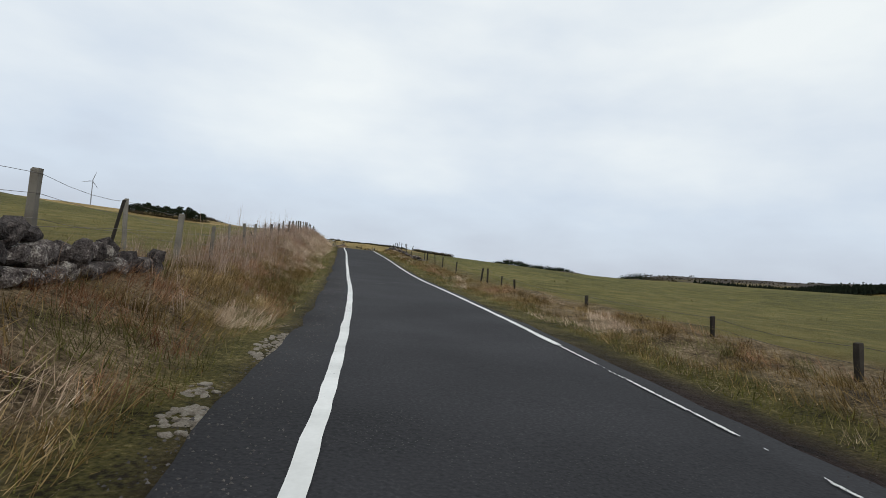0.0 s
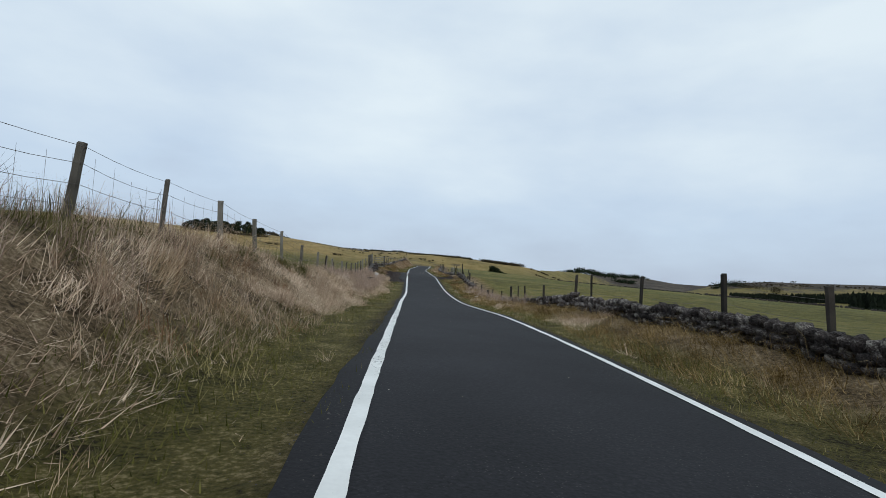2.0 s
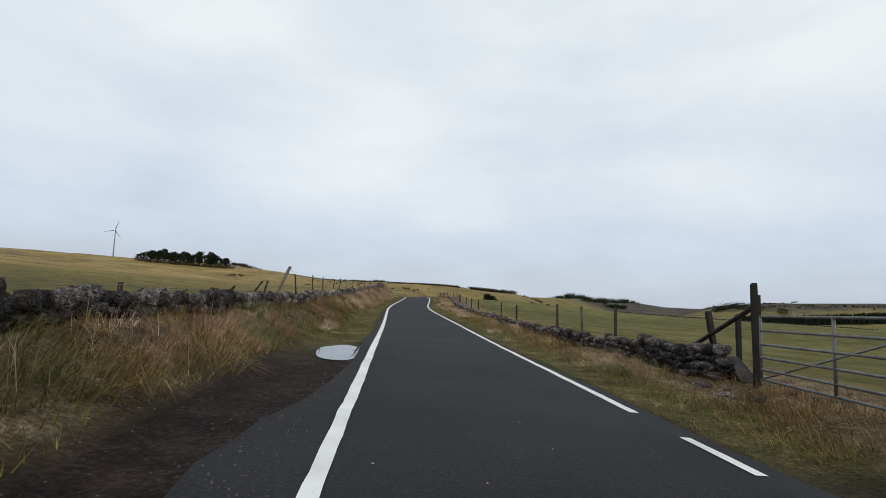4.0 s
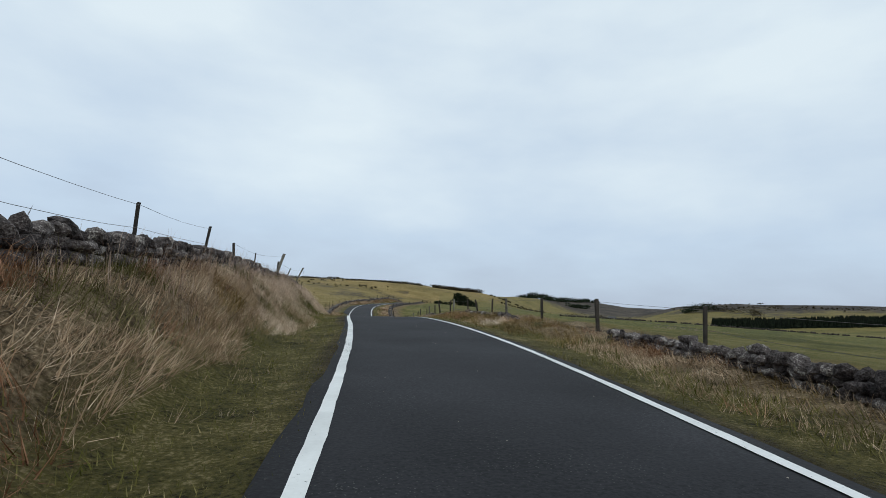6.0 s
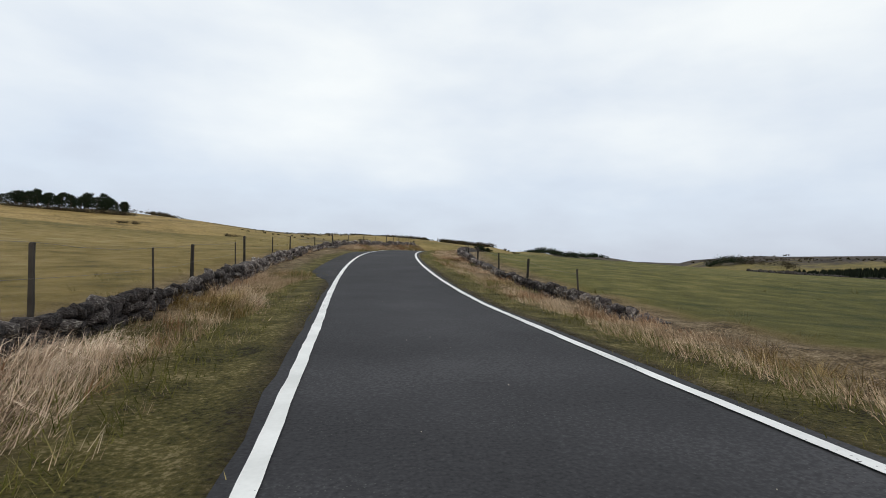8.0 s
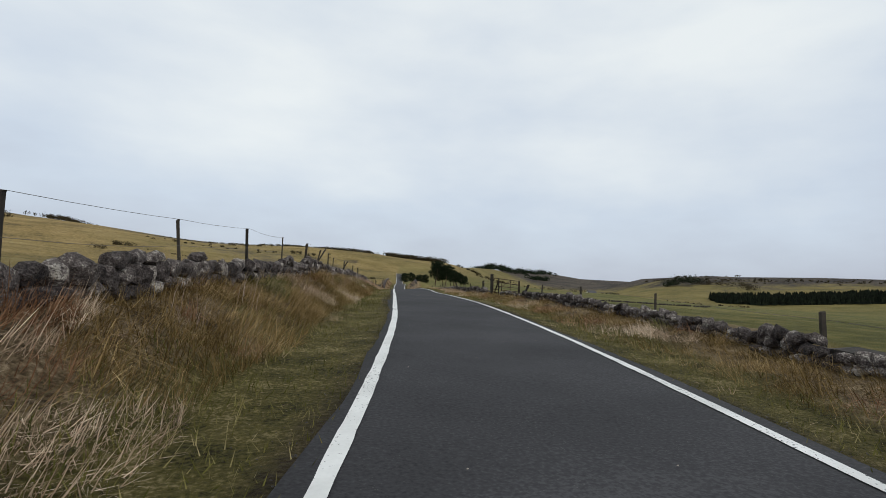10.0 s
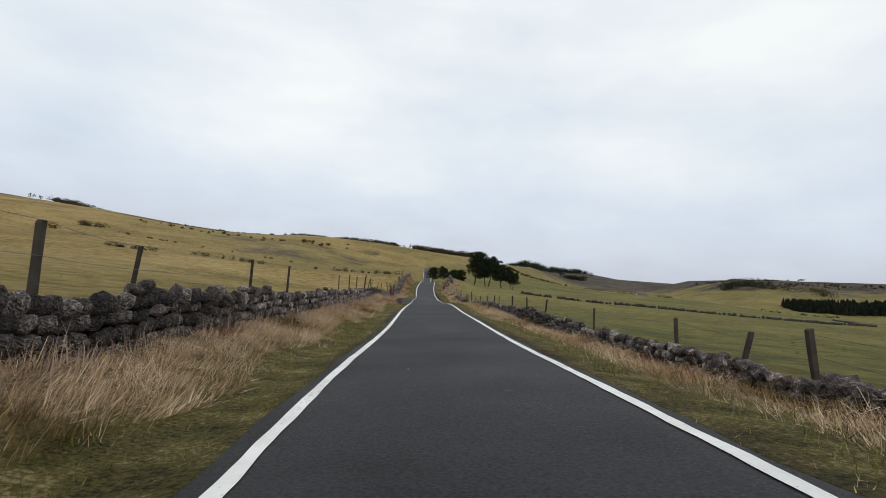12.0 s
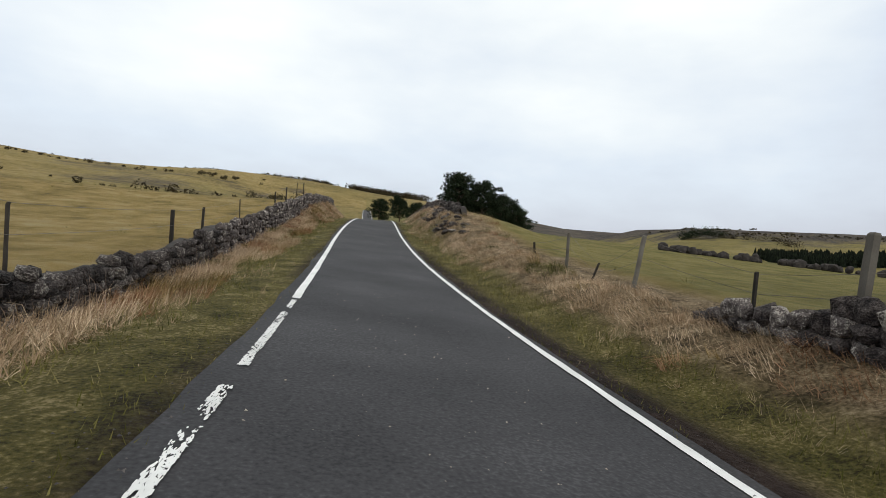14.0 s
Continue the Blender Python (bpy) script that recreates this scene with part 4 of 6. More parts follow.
def stone_wall(s0, s1, u, height, label, singles=(0, 0), seed=1, tumble=0.0, size=1.0):
    """Rubble wall along the road, its top at the given height over the road: courses of odd stones, rough copes, a dark
    core behind the face for the shade in the gaps.
    """
    r = np.random.default_rng(seed)
    side = 1 if u > 0 else -1
    base = spot(s0, u)
    inv = np.array(base.inverted())
    w = thing("stone_wall", label, "wall", base, "dry stone walls along the road")
    verts, faces, n0 = [], [], 0
    s = s0
    hs = np.arange(s0, s1 + 0.5, 0.5)
    over = on_ground(hs, np.full(len(hs), u - side * 0.15))[2] - at(RZ, hs)
    tops = np.maximum(np.array([height(v) for v in hs]) - over, 0.14) * (1 + 0.16 * waves(hs, 0 * hs, 2.5, seed) - tumble * np.clip(waves(hs, 0 * hs + 3, 7, seed + 1), 0, 1))
    h_at = lambda v: np.interp(v, hs, tops)
    z = 0.06
    while z < 0.95:
        s = s0 + r.uniform(0, 0.3)
        tall = r.uniform(0.12, 0.19) * size
        while s < s1:
            long = r.uniform(0.13, 0.34) * size * (1.3 if r.uniform() < 0.12 else 1)
            top = h_at(s)
            if z < top:
                cope = z + tall > top - 0.03
                k = r.integers(len(STONES))
                hh = tall * r.uniform(0.95, 1.35) * (r.uniform(1.05, 1.4) if cope else 1)
                x, y, g = (float(t) for t in on_ground(s, u - side * (0.17 - 0.06 * z) + r.normal(0, 0.025)))
                m = Matrix.Translation((x, y, g - 0.06 + z + tall / 2)) @ Euler((r.normal(0, 0.18), r.normal(0, 0.22) + (r.normal(0, 0.4) if cope else 0), float(at(TH, s)) + r.normal(0, 0.3) + 1.5708)).to_matrix().to_4x4() @ Matrix.Diagonal((long * 1.16, r.uniform(0.2, 0.3), hh, 1))
                m = Matrix(inv.tolist()) @ m
                if singles[0] <= s < singles[1]:
                    part("stone", STONES[k], w, m=m)
                else:
                    v, f = RAW[k]
                    a = np.array(m)
                    verts.append(v @ a[:3, :3].T + a[:3, 3])
                    faces += [[i + n0 for i in p] for p in f]
                    n0 += len(v)
            s += long * 0.93
        z += tall
    if verts:
        me = mesh_from("stones", np.concatenate(verts), faces, M_STONE_REST)
        part("stones", me, w, kind="stuff")
    # Dark box inside the wall; its colour stands for the shade between stones.
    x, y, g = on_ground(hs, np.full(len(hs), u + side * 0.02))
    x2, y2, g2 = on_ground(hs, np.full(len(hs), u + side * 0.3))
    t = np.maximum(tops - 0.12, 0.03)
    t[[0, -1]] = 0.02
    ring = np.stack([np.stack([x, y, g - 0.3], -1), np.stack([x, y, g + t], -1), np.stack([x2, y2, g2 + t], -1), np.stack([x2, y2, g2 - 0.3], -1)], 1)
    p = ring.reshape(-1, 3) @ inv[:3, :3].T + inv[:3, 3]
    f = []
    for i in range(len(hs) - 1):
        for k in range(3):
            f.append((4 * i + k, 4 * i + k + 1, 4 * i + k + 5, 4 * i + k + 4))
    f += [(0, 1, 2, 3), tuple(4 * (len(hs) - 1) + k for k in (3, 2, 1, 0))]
    part("shade_core", mesh_from("shade_core", p, f, M_CORE), w)
    return w


def level(*pairs):
    a = np.array(pairs, float)
    return lambda s: float(np.interp(s, a[:, 0], a[:, 1]))


WALL = "old dry stone wall of dark lichened rubble among dead grass"
stone_wall(4, 14.5, -4.5, level((4, 1.0), (11, .95), (12, .86), (14.5, .72)), "mossy tumbled stone wall end sunk in the grass bank", (4, 10.7), 201, 0.4, 1.15)
stone_wall(46, 92, 4.1, level((46, .2), (52, .2), (56, .28), (61, .4), (68, .54), (75, .66), (80, .64), (84, .44), (88, .37), (92, .25)), "low broken stone wall under a wire fence", (64, 75.5), 202, 0.6, 0.82)
stone_wall(107, 116.3, -4.6, level((107, .85), (111, 1.05), (113, 1.13), (115, 1.12), (116.3, .88)), "dark mossy stone wall beside the gate", (109, 114.8), 203, 0.2, 0.92)
stone_wall(108, 120.5, 4.1, level((108, .3), (114, .32), (116, .36), (118, .5), (120.5, .58)), "low lichened stone wall running up to a field gate", (112, 119.3), 204, 0.2, 0.82)
stone_wall(121.8, 160, -4.4, level((121, .98), (126, .98), (132, .97), (145, 1.05), (160, 1.2)), "low ruined wall half buried in grass", (122, 131.5), 205, 0.4)
stone_wall(127.4, 190, 4.0, level((126.4, .5), (128, .42), (132, .34), (136, .24), (142, .2), (160, .3), (190, .35)), WALL, (126.4, 139.4), 206, 0.3, 0.82)
stone_wall(160, 224, -4.5, level((160, 1.2), (185, 1.5), (200, 1.58), (204, 1.7), (211, 1.6), (216, 1.3), (224, 1.0)), "broken stone wall along the top of the bank", (200, 215.2), 207, 0.5)
stone_wall(196, 240.5, 4.0, level((196, .1), (206, .1), (208, .36), (214, .42), (217, .38), (218.5, .15), (222.5, .15), (224, .44), (230, .5), (234, .42), (240, .1)), WALL, (222, 235.5), 208, 0.25, 0.82)
stone_wall(229, 243, -7.5, level((229, .85), (236, .75), (243, .6)), "collapsed stone wall with fallen timbers beyond the verge", (229, 237.5), 209, 0.4)
stone_wall(243, 300, -4.3, level((243, .15), (246, .21), (250, .2), (255, .24), (261, .3), (280, .55), (300, .95)), WALL, (244, 255.5), 210, 0.2)
stone_wall(248, 312, 4.2, level((248, .05), (252, .08), (258, .1), (263, .16), (280, .32), (312, .38)), WALL, (250, 261.5), 211, 0.3, 0.82)
stone_wall(300, 352, -4.4, level((300, .95), (318, 1.11), (323, 1.08), (331, 1.1), (335, 1.11), (338, 1.02), (342, .92), (352, .94)), WALL, (340, 351.5), 212, 0.15, 1.15)
stone_wall(312, 326.5, 4.2, level((312, .36), (322, .42), (326, .4)), WALL, (318, 326.2), 213, 0.3, 0.82)
stone_wall(331.5, 372, 4.2, level((331, .5), (335, .48), (338, .38), (341, .34), (348, .42), (352, .38), (359, .32), (364, .36), (369, .36), (372, .34)), WALL, (334, 345.5), 214, 0.3, 0.82)
stone_wall(352, 384, -4.4, level((352, .93), (358, .86), (362, .72), (366, .77), (372, .8), (379, .71), (384, .69)), WALL, (358, 368.5), 215, 0.12, 1.15)
stone_wall(372, 407.2, 4.2, level((372, .36), (378, .57), (380, .57), (382, .5), (384, .45), (388, .4), (395, .52), (397, .44), (400, .46), (407, .4)), WALL, (376, 381.5), 216, 0.12, 0.66)
stone_wall(384, 416.1, -4.3, level((384, .69), (391, .76), (397, .88), (401, .94), (408, .88), (412, .76), (415, .67)), WALL, (395, 405.5), 217, 0.12, 1.15)
stone_wall(412.3, 433.4, 4.1, level((412, .42), (416, .4), (417, .34), (420, .35), (424, .4), (428, .52), (431, .73), (432, .62), (433.4, .45)), WALL, (412.3, 423.6), 218, 0.35, 1.12)
stone_wall(420.4, 482, -4.3, level((420, 1.03), (427, 1.0), (431, .6), (433.5, .44), (438, .5), (443, .74), (451, 1.0), (462, 1.5), (482, 1.75)), WALL, (430, 441.5), 219, 0.12)
stone_wall(455, 500, 4.6, level((455, 1.7), (470, 1.8), (500, .9)), "stone wall climbing over the rise beside pine trees", (455, 462.8), 220, 0.3)


# ---- gates ----
def bar_gate(a, b, height, mat, label, bars=6, posts=(POST_WIDE, POST_DARK), brace=True, sag=0.0, swing=None, post_tall=(1.25, 1.25), thick=(1.2, 1.2)):
    """A field gate of tubes between two posts; a and b are (station, offset)."""
    ma, mb = spot(*a), spot(*b)
    pa, pb = ma.translation.copy(), mb.translation.copy()
    g = thing("field_gate", label, "gate", Matrix.Translation(pa), "field gates")
    for p, me, k, w in ((pa, posts[0], post_tall[0], thick[0]), (pb, posts[1], post_tall[1], thick[1])):
        if me is not None:
            part("gate_post", me, g, m=Matrix.Translation(p - pa) @ Matrix.Diagonal((w, w, k, 1)))
    end = pb if swing is None else spot(*swing).translation
    d = (end - pa)
    d.z = (end.z - pa.z)
    p0, p1 = d * 0.03, d * 0.97
    zs = [0.15 + (height - 0.15) * (k / (bars - 1)) ** 1.15 for k in range(bars)]
    for z in zs:
        part("bar", tube([p0 + Vector((0, 0, z)), (p0 + p1) / 2 + Vector((0, 0, z - sag / 2)), p1 + Vector((0, 0, z - sag))], 0.019, mat, "bar", 6), g)
    for t in (0, 0.33, 0.66, 1):
        c = p0.lerp(p1, t) - Vector((0, 0, sag * t))
        part("upright", tube([c + Vector((0, 0, zs[0])), c + Vector((0, 0, (zs[0] + zs[-1]) / 2)), c + Vector((0, 0, zs[-1]))], 0.019, mat, "upright", 6), g)
    if brace:
        q, w = p0 + Vector((0, 0, zs[0])), p1.lerp(p0, 0.3) + Vector((0, 0, zs[-1] - sag))
        part("brace", tube([q, q.lerp(w, 0.5), w], 0.014, mat, "brace", 5), g)
    return g


bar_gate((118.0, -5.15), (121.3, -4.05), 1.12, M_GALV, "closed galvanised steel field gate between grey timber posts", posts=(POST_ROUND, POST_ROUND), post_tall=(1.45, 1.3), brace=False, thick=(2.3, 1.9))
bar_gate((127.2, 4.1), (122.0, 3.25), 1.02, M_GALV, "dull steel field gate hung open from a dark braced post", posts=(POST_OLD, None), post_tall=(1.5, 1.0), bars=6, thick=(0.9, 1.2))
bar_gate((121.9, 4.5), (124.9, 4.2), 1.0, M_GALV, "second steel gate leaf standing behind the open one", posts=(POST_OLD, None), post_tall=(1.42, 1.0), bars=5, brace=False)
bar_gate((328.0, 3.75), (331.2, 6.0), 0.92, M_RUST, "rusted dark iron gate under a timber beam beside the wall end", posts=(POST_OLD, POST_DARK), post_tall=(1.12, 0.95), bars=5, thick=(1.7, 1.3))
bar_gate((412.0, 4.1), (408.1, 4.1), 0.95, M_RUST, "bent rusted iron gate leaning open off its post", posts=(POST_DARK, POST_DARK), post_tall=(1.15, 1.3), bars=5, sag=0.3, swing=(409.4, 3.6))
bar_gate((416.4, -4.0), (420.0, -4.0), 1.05, M_BROWNRUST, "brown rusted iron gate between thick old posts", posts=(POST_RED, POST_RED), post_tall=(1.25, 1.35), bars=6, thick=(1.9, 1.6))


def strainer(s, u, label, lean=(0, 0), tall=1.2, brace=None, thick=1.05, rails=None):
    m = spot(s, u, -0.05, 0, lean)
    t = thing("strainer_post", label, "post", m)
    part("post", POST_DARK if "dark" in label or "poles" in label else POST_WIDE, t, m=Matrix.Diagonal((thick, thick, tall, 1)))
    if rails:
        for z in (0.4, 0.62, 0.84):
            q = m.inverted() @ spot(*rails).translation
            a, b = Vector((0, 0, z * tall)), Vector((q.x, q.y, z * tall))
            part("rail", tube([a.lerp(b, -0.15), a.lerp(b, 0.5), b], 0.04, M_POST, "rail", 4), t)
    if brace:
        p = m.inverted() @ spot(s + brace, u).translation
        q = Vector((0, 0, 0.9 * tall))
        part("strut", tube([p, p.lerp(q, 0.5), q], 0.035, M_DARKPOST, "strut", 6), t)
    return t


strainer(117.3, -5.2, "thick grey gate strainer post with rails nailed across it", tall=1.42, thick=2.0, rails=(117.95, -5.15))
strainer(119.1, -4.9, "dark iron stay post with a diagonal strut beside the gate", tall=1.3, brace=-0.7)
strainer(127.4, 4.3, "dark braced strainer post at the end of the wall", tall=1.35, brace=2.7, thick=0.8)
strainer(328.4, 4.2, "dark post with a diagonal strut behind the gate", tall=0.95, brace=1.3)
strainer(335.7, 4.6, "dark post with a diagonal strut by the stone wall", tall=1.0, brace=1.2)
strainer(239.6, 4.6, "three rough poles leaned together behind the wall", tall=1.1, brace=0.5)
strainer(431.5, 4.45, "tall pale timber post standing proud of the wall", tall=1.3, thick=0.95, lean=(0, 5))
strainer(233.4, -4.75, "tall dark bare timber post among the dead grass", tall=1.62, thick=1.7)
strainer(241.0, -4.7, "brown bare timber post at the end of the collapsed wall", tall=1.5, thick=1.1)

# ---- grasses ----
def blades(name, s, u, height, width, lean, ang, mat, label, category, seed, levels=2, sink=0.03):
    """One stuff object of bent blades rooted at the given stations and offsets, each flopping over its own way."""
    r = np.random.default_rng(seed)
    n = len(s)
    x, y, z = on_ground(s, u)
    p = np.stack([x, y, z - sink], -1)
    d = np.stack([np.cos(ang), np.sin(ang), np.zeros(n)], -1)
    turn = r.uniform(0, math.tau, n)
    w = np.stack([np.cos(turn), np.sin(turn), r.uniform(-0.4, 0.4, n)], -1) * (width / 2)[:, None]
    up = np.array([0, 0, 1.0])
    h, k = height[:, None], np.clip(lean * r.uniform(0.4, 1.6, n), 0.03, 1.5)[:, None]
    rise = 0.62 - 0.14 * k * k
    if levels == 2:
        mid = p + d * h * k * 0.32 + up * h * rise
        tip = mid + d * h * k * 0.52 + up * h * (0.42 - 0.5 * k)
        v = np.stack([p - w, p + w, mid + w * 0.8, mid - w * 0.8, tip], 1)
        b = 5 * np.arange(n)[:, None]
        loops = (b + np.array([0, 1, 2, 3, 3, 2, 4])).ravel()
        sizes = np.tile([4, 3], n)
    else:
        tip = p + d * h * k * 0.7 + up * h * (1 - 0.35 * k * k).clip(0.15, 1)
        v = np.stack([p - w, p + w, tip], 1)
        loops, sizes = np.arange(3 * n), np.full(n, 3)
    return tagged(new(name, fast_mesh(name, v.reshape(-1, 3), sizes, loops, mat)), label, category, kind="stuff")


def tufts(r, s, u, many, spread, height, uneven=0.35, toward=0.6, wild=0.9):
    """Blades gathered into tufts, each combed one way: stations, offsets, heights and the way they bend."""
    k = r.poisson(many, len(s)) + 2
    i = np.repeat(np.arange(len(s)), k)
    a, q = r.uniform(0, math.tau, len(i)), np.sqrt(r.uniform(0, 1, len(i))) * np.repeat(spread, k)
    h = np.repeat(height, k) * r.uniform(1 - uneven, 1 + uneven, len(i)) * (1.1 - 0.3 * q / np.repeat(spread, k))
    way = r.uniform(0, math.tau, len(s))
    way = np.arctan2(np.sin(way) - 0.5 * toward, np.cos(way) - np.sign(u) * toward * 1.2)
    return s[i] + q * np.sin(a), u[i] + q * np.cos(a), h, way[i] + r.normal(0, wild, len(i))


def clear_of(s, u):
    """False where mud, tarmac or a gateway keeps the grass away."""
    lay = (u < 0) & (((s > 106) & (s < 111.5) & (u > -3.0)) | ((s > 111.5) & (s < 121.5) & (u > -3.5)) | ((s > 121.5) & (s < 131.5) & (u > -2.95)) | ((s > 257.5) & (s < 275) & (u > -4.0)) | ((s > 404) & (s < 421) & (u > -3.3)) | ((s > -9) & (s < 26) & (u > -2.45)) | ((s >= 26) & (s < 62) & (u > -2.1)))
    lay |= (u > 0) & (((s < 16) & (u < 2.3)) | ((s > 117.5) & (s < 123.8) & (u < 3.4)) | ((s > 408) & (s < 412) & (u < 3.6)) | ((s > 411) & (s < 430) & (u < 2.25 + 0.2 * waves(s, 0 * s, 1.2, 78))))
    lay |= (np.abs(u) < 2.3) & (waves(s, u * 2, 2.2, 77) > 0.35)
    return ~lay


def grass_kind(s, u):
    """Which sort of grass grows there, with drifting borders and patches: an index into SORTS."""
    q = s + 5 * waves(s, u * 2, 6, 97)
    pale = ((q > 34) & (q < 112)) | ((q > 192) & (q < 246) & (u < 0))
    tawny = (q < 34) | ((q > 112) & (q < 150)) | ((q > 296) & (q < 334)) | ((u > 0) & (((q > 20) & (q < 114)) | ((q > 190) & (q < 225))))
    kind = np.where(tawny, 2, np.where(pale, 0, 1))
    kind = np.where(waves(s, u * 2, 2.2, 98) > 0.5, (kind + 1) % 3, kind)
    crest = smooth(3.6, 4.8, np.abs(u)) * ((u < 0) & (((s > 10) & (s < 112)) | ((s > 150) & (s < 228))))
    olive = waves(s, u * 1.5, 1.9, 99) + 0.5 * crest - 0.35 * (s > 337) * (s < 400) - 0.35 * pale * (np.abs(u) < 4.0) + 0.55 * (((s > 325) & (s < 337)) | ((s > 119) & (s < 146)) | ((s > 190) & (s < 207) & (u > -4.2))) * (u < 0)
    russet = waves(s, u * 1.7, 1.5, 96) + 0.3 * (u < 0) * (((s > 8) & (s < 60)) | ((s > 196) & (s < 226))) * (np.abs(u) > 3.9) - 0.35 * pale * (s > 60)
    kind = np.where(olive > 0.55, 3, kind)
    return np.where(russet > 0.5, 4, kind)


SORTS = ((M_PALE_STRAW, "bleached"), (M_STRAW, "straw-coloured"), (M_TAWNY, "tawny"), (M_OLIVE, "mossy olive"), (M_RUSSET, "russet"))


def sward(name, s, u, height, width, lean, way, label, seed, levels=2):
    """A stand of blades, one object for each sort of grass in it."""
    kind = grass_kind(s, u)
    for k, (mat, word) in enumerate(SORTS):
        q = kind == k
        if q.any():
            blades(name, s[q], u[q], height[q], width[q], np.broadcast_to(lean, s.shape)[q], way[q], mat, label % word, "grass", seed + 10 * k, levels)


r = np.random.default_rng(300)
TALL_LEFT_S = [-20, 0, 30, 110, 117, 120, 130, 140, 190, 228, 240, 480]
TALL_LEFT_IN = [2.55, 2.55, 3.1, 3.0, 3.3, 3.5, 3.2, 3.2, 3.0, 2.9, 2.9, 3.0]
TALL_LEFT_OUT = [6.4, 6.4, 6.4, 5.8, 5.4, 5.0, 5.0, 5.0, 5.2, 5.4, 4.5, 4.4]


def grass_strip(side, s, f, inset=0.0):
    """Offsets of places in the belt of long grass, f from its road edge to its back."""
    if side < 0:
        a = np.interp(s, TALL_LEFT_S, TALL_LEFT_IN) - inset + 0.4 * waves(s, 0 * s, 4, 81)
        b = np.interp(s, TALL_LEFT_S, TALL_LEFT_OUT)
    else:
        a, b = 2.7 + 0.75 * smooth(424, 430, s) * (1 - smooth(442, 448, s)) - inset + 0.4 * waves(s, 0 * s, 5, 82), np.interp(s, [0, 55, 440, 452, 470, 486], [4.9, 4.3, 4.3, 6.0, 6.0, 4.6])
    return side * (a + (b - a) * f)


def growth(s, u):
    """How well the long grass grows there: clumps and gaps at two sizes."""
    return 0.62 + 0.34 * waves(s, u * 1.6, 1.1, 83) + 0.22 * waves(s, u * 2, 4, 84)


for side, count, many in ((-1, 10500, 20), (1, 6600, 18)):
    s = r.uniform(-6, 478, count)
    u = grass_strip(side, s, r.uniform(0, 1, count) ** 1.1)
    g = growth(s, u)
    ok = clear_of(s, u) & (r.uniform(0, 1, count) < 0.1 + 1.05 * g)
    if side > 0:
        ok &= (s < 26) | (s > 64) | (r.uniform(0, 1, count) < 0.35)
    s, u, g = s[ok], u[ok], g[ok]
    bank = np.interp(s, LEFT_S, LEFT_H) if side < 0 else 0.2 + 0 * s
    tall = (0.26 + 0.36 * g + 0.1 * np.clip(bank - 0.5, 0, 1)) * (0.75 + 0.5 * r.uniform(0, 1, len(s)))
    tall = np.clip(tall * (0.5 + 0.5 * np.clip((np.abs(u) - 2.5) / 0.9, 0, 1)), 0.16, 0.85) * (0.8 if side < 0 else 0.7) * (0.7 + 0.6 * smooth(-0.2, 0.5, waves(s, u, 2.0, 86))) * np.where((s > 250) & (u < 0), 0.74, 1) * np.where((((s > 325) & (s < 337)) | ((s > 119) & (s < 146)) | ((s > 190) & (s < 207) & (u > -4.2))) & (u < 0), 0.6, 1) * np.where((s > 104) & (s < 117) & (u < 0), 1.3, 1)
    S2, U2, H2, W2 = tufts(r, s, u, many, r.uniform(0.06, 0.24, len(s)), tall, toward=0.95, wild=0.5)
    keep = clear_of(S2, U2)
    S2, U2, H2, W2 = S2[keep], U2[keep], H2[keep], W2[keep]
    sward("tall_grass", S2, U2, H2, r.uniform(0.003, 0.0065, len(S2)), (0.95 if side < 0 else 1.3) + 0.45 * waves(S2, U2, 2.5, 85), W2, "long dead %s grass bent over the verge", 301 + side)

# round tussocks standing out along the verges
s = r.uniform(2, 466, 1700)
u = np.where(r.uniform(0, 1, 1700) < 0.5, -1, 1) * r.uniform(2.7, 4.3, 1700)
ok = clear_of(s, u) & (growth(s, u) > 0.45)
s, u = s[ok], u[ok]
S2, U2, H2, W2 = tufts(r, s, u, 100, r.uniform(0.12, 0.28, len(s)), r.uniform(0.28, 0.52, len(s)) * np.where(u > 0, 0.85, 1), toward=0.5, wild=0.9)
sward("grass_tussocks", S2, U2, H2, r.uniform(0.003, 0.006, len(S2)), 1.25, W2, "round %s tussocks of dead grass on the verge", 350)

# the dense lower growth between the tufts, combed down the bank
for side, count in ((-1, 480000), (1, 270000)):
    s = r.uniform(-5, 474, count)
    u = grass_strip(side, s, r.uniform(0, 1, count) ** 1.15, 0.25)
    g = growth(s, u)
    ok = clear_of(s, u) & (r.uniform(0, 1, count) < 0.25 + 0.95 * g)
    if side > 0:
        ok &= (s < 26) | (s > 64) | (r.uniform(0, 1, count) < 0.4)
    s, u, g = s[ok], u[ok], g[ok]
    way = 1.5 * waves(s, u * 1.5, 1.4, 87) + r.normal(0, 0.55, len(s)) + (0.0 if side < 0 else math.pi) - 0.5
    h = (0.09 + (0.22 if side < 0 else 0.15) * np.clip(g, 0, 1.2)) * r.uniform(0.6, 1.4, len(s))
    sward("low_grass", s, u, h, r.uniform(0.006, 0.013, len(s)), 1.0 + 0.3 * waves(s, u, 1.3, 88), way, "dense matted %s grass covering the bank", 360 + side, levels=1)


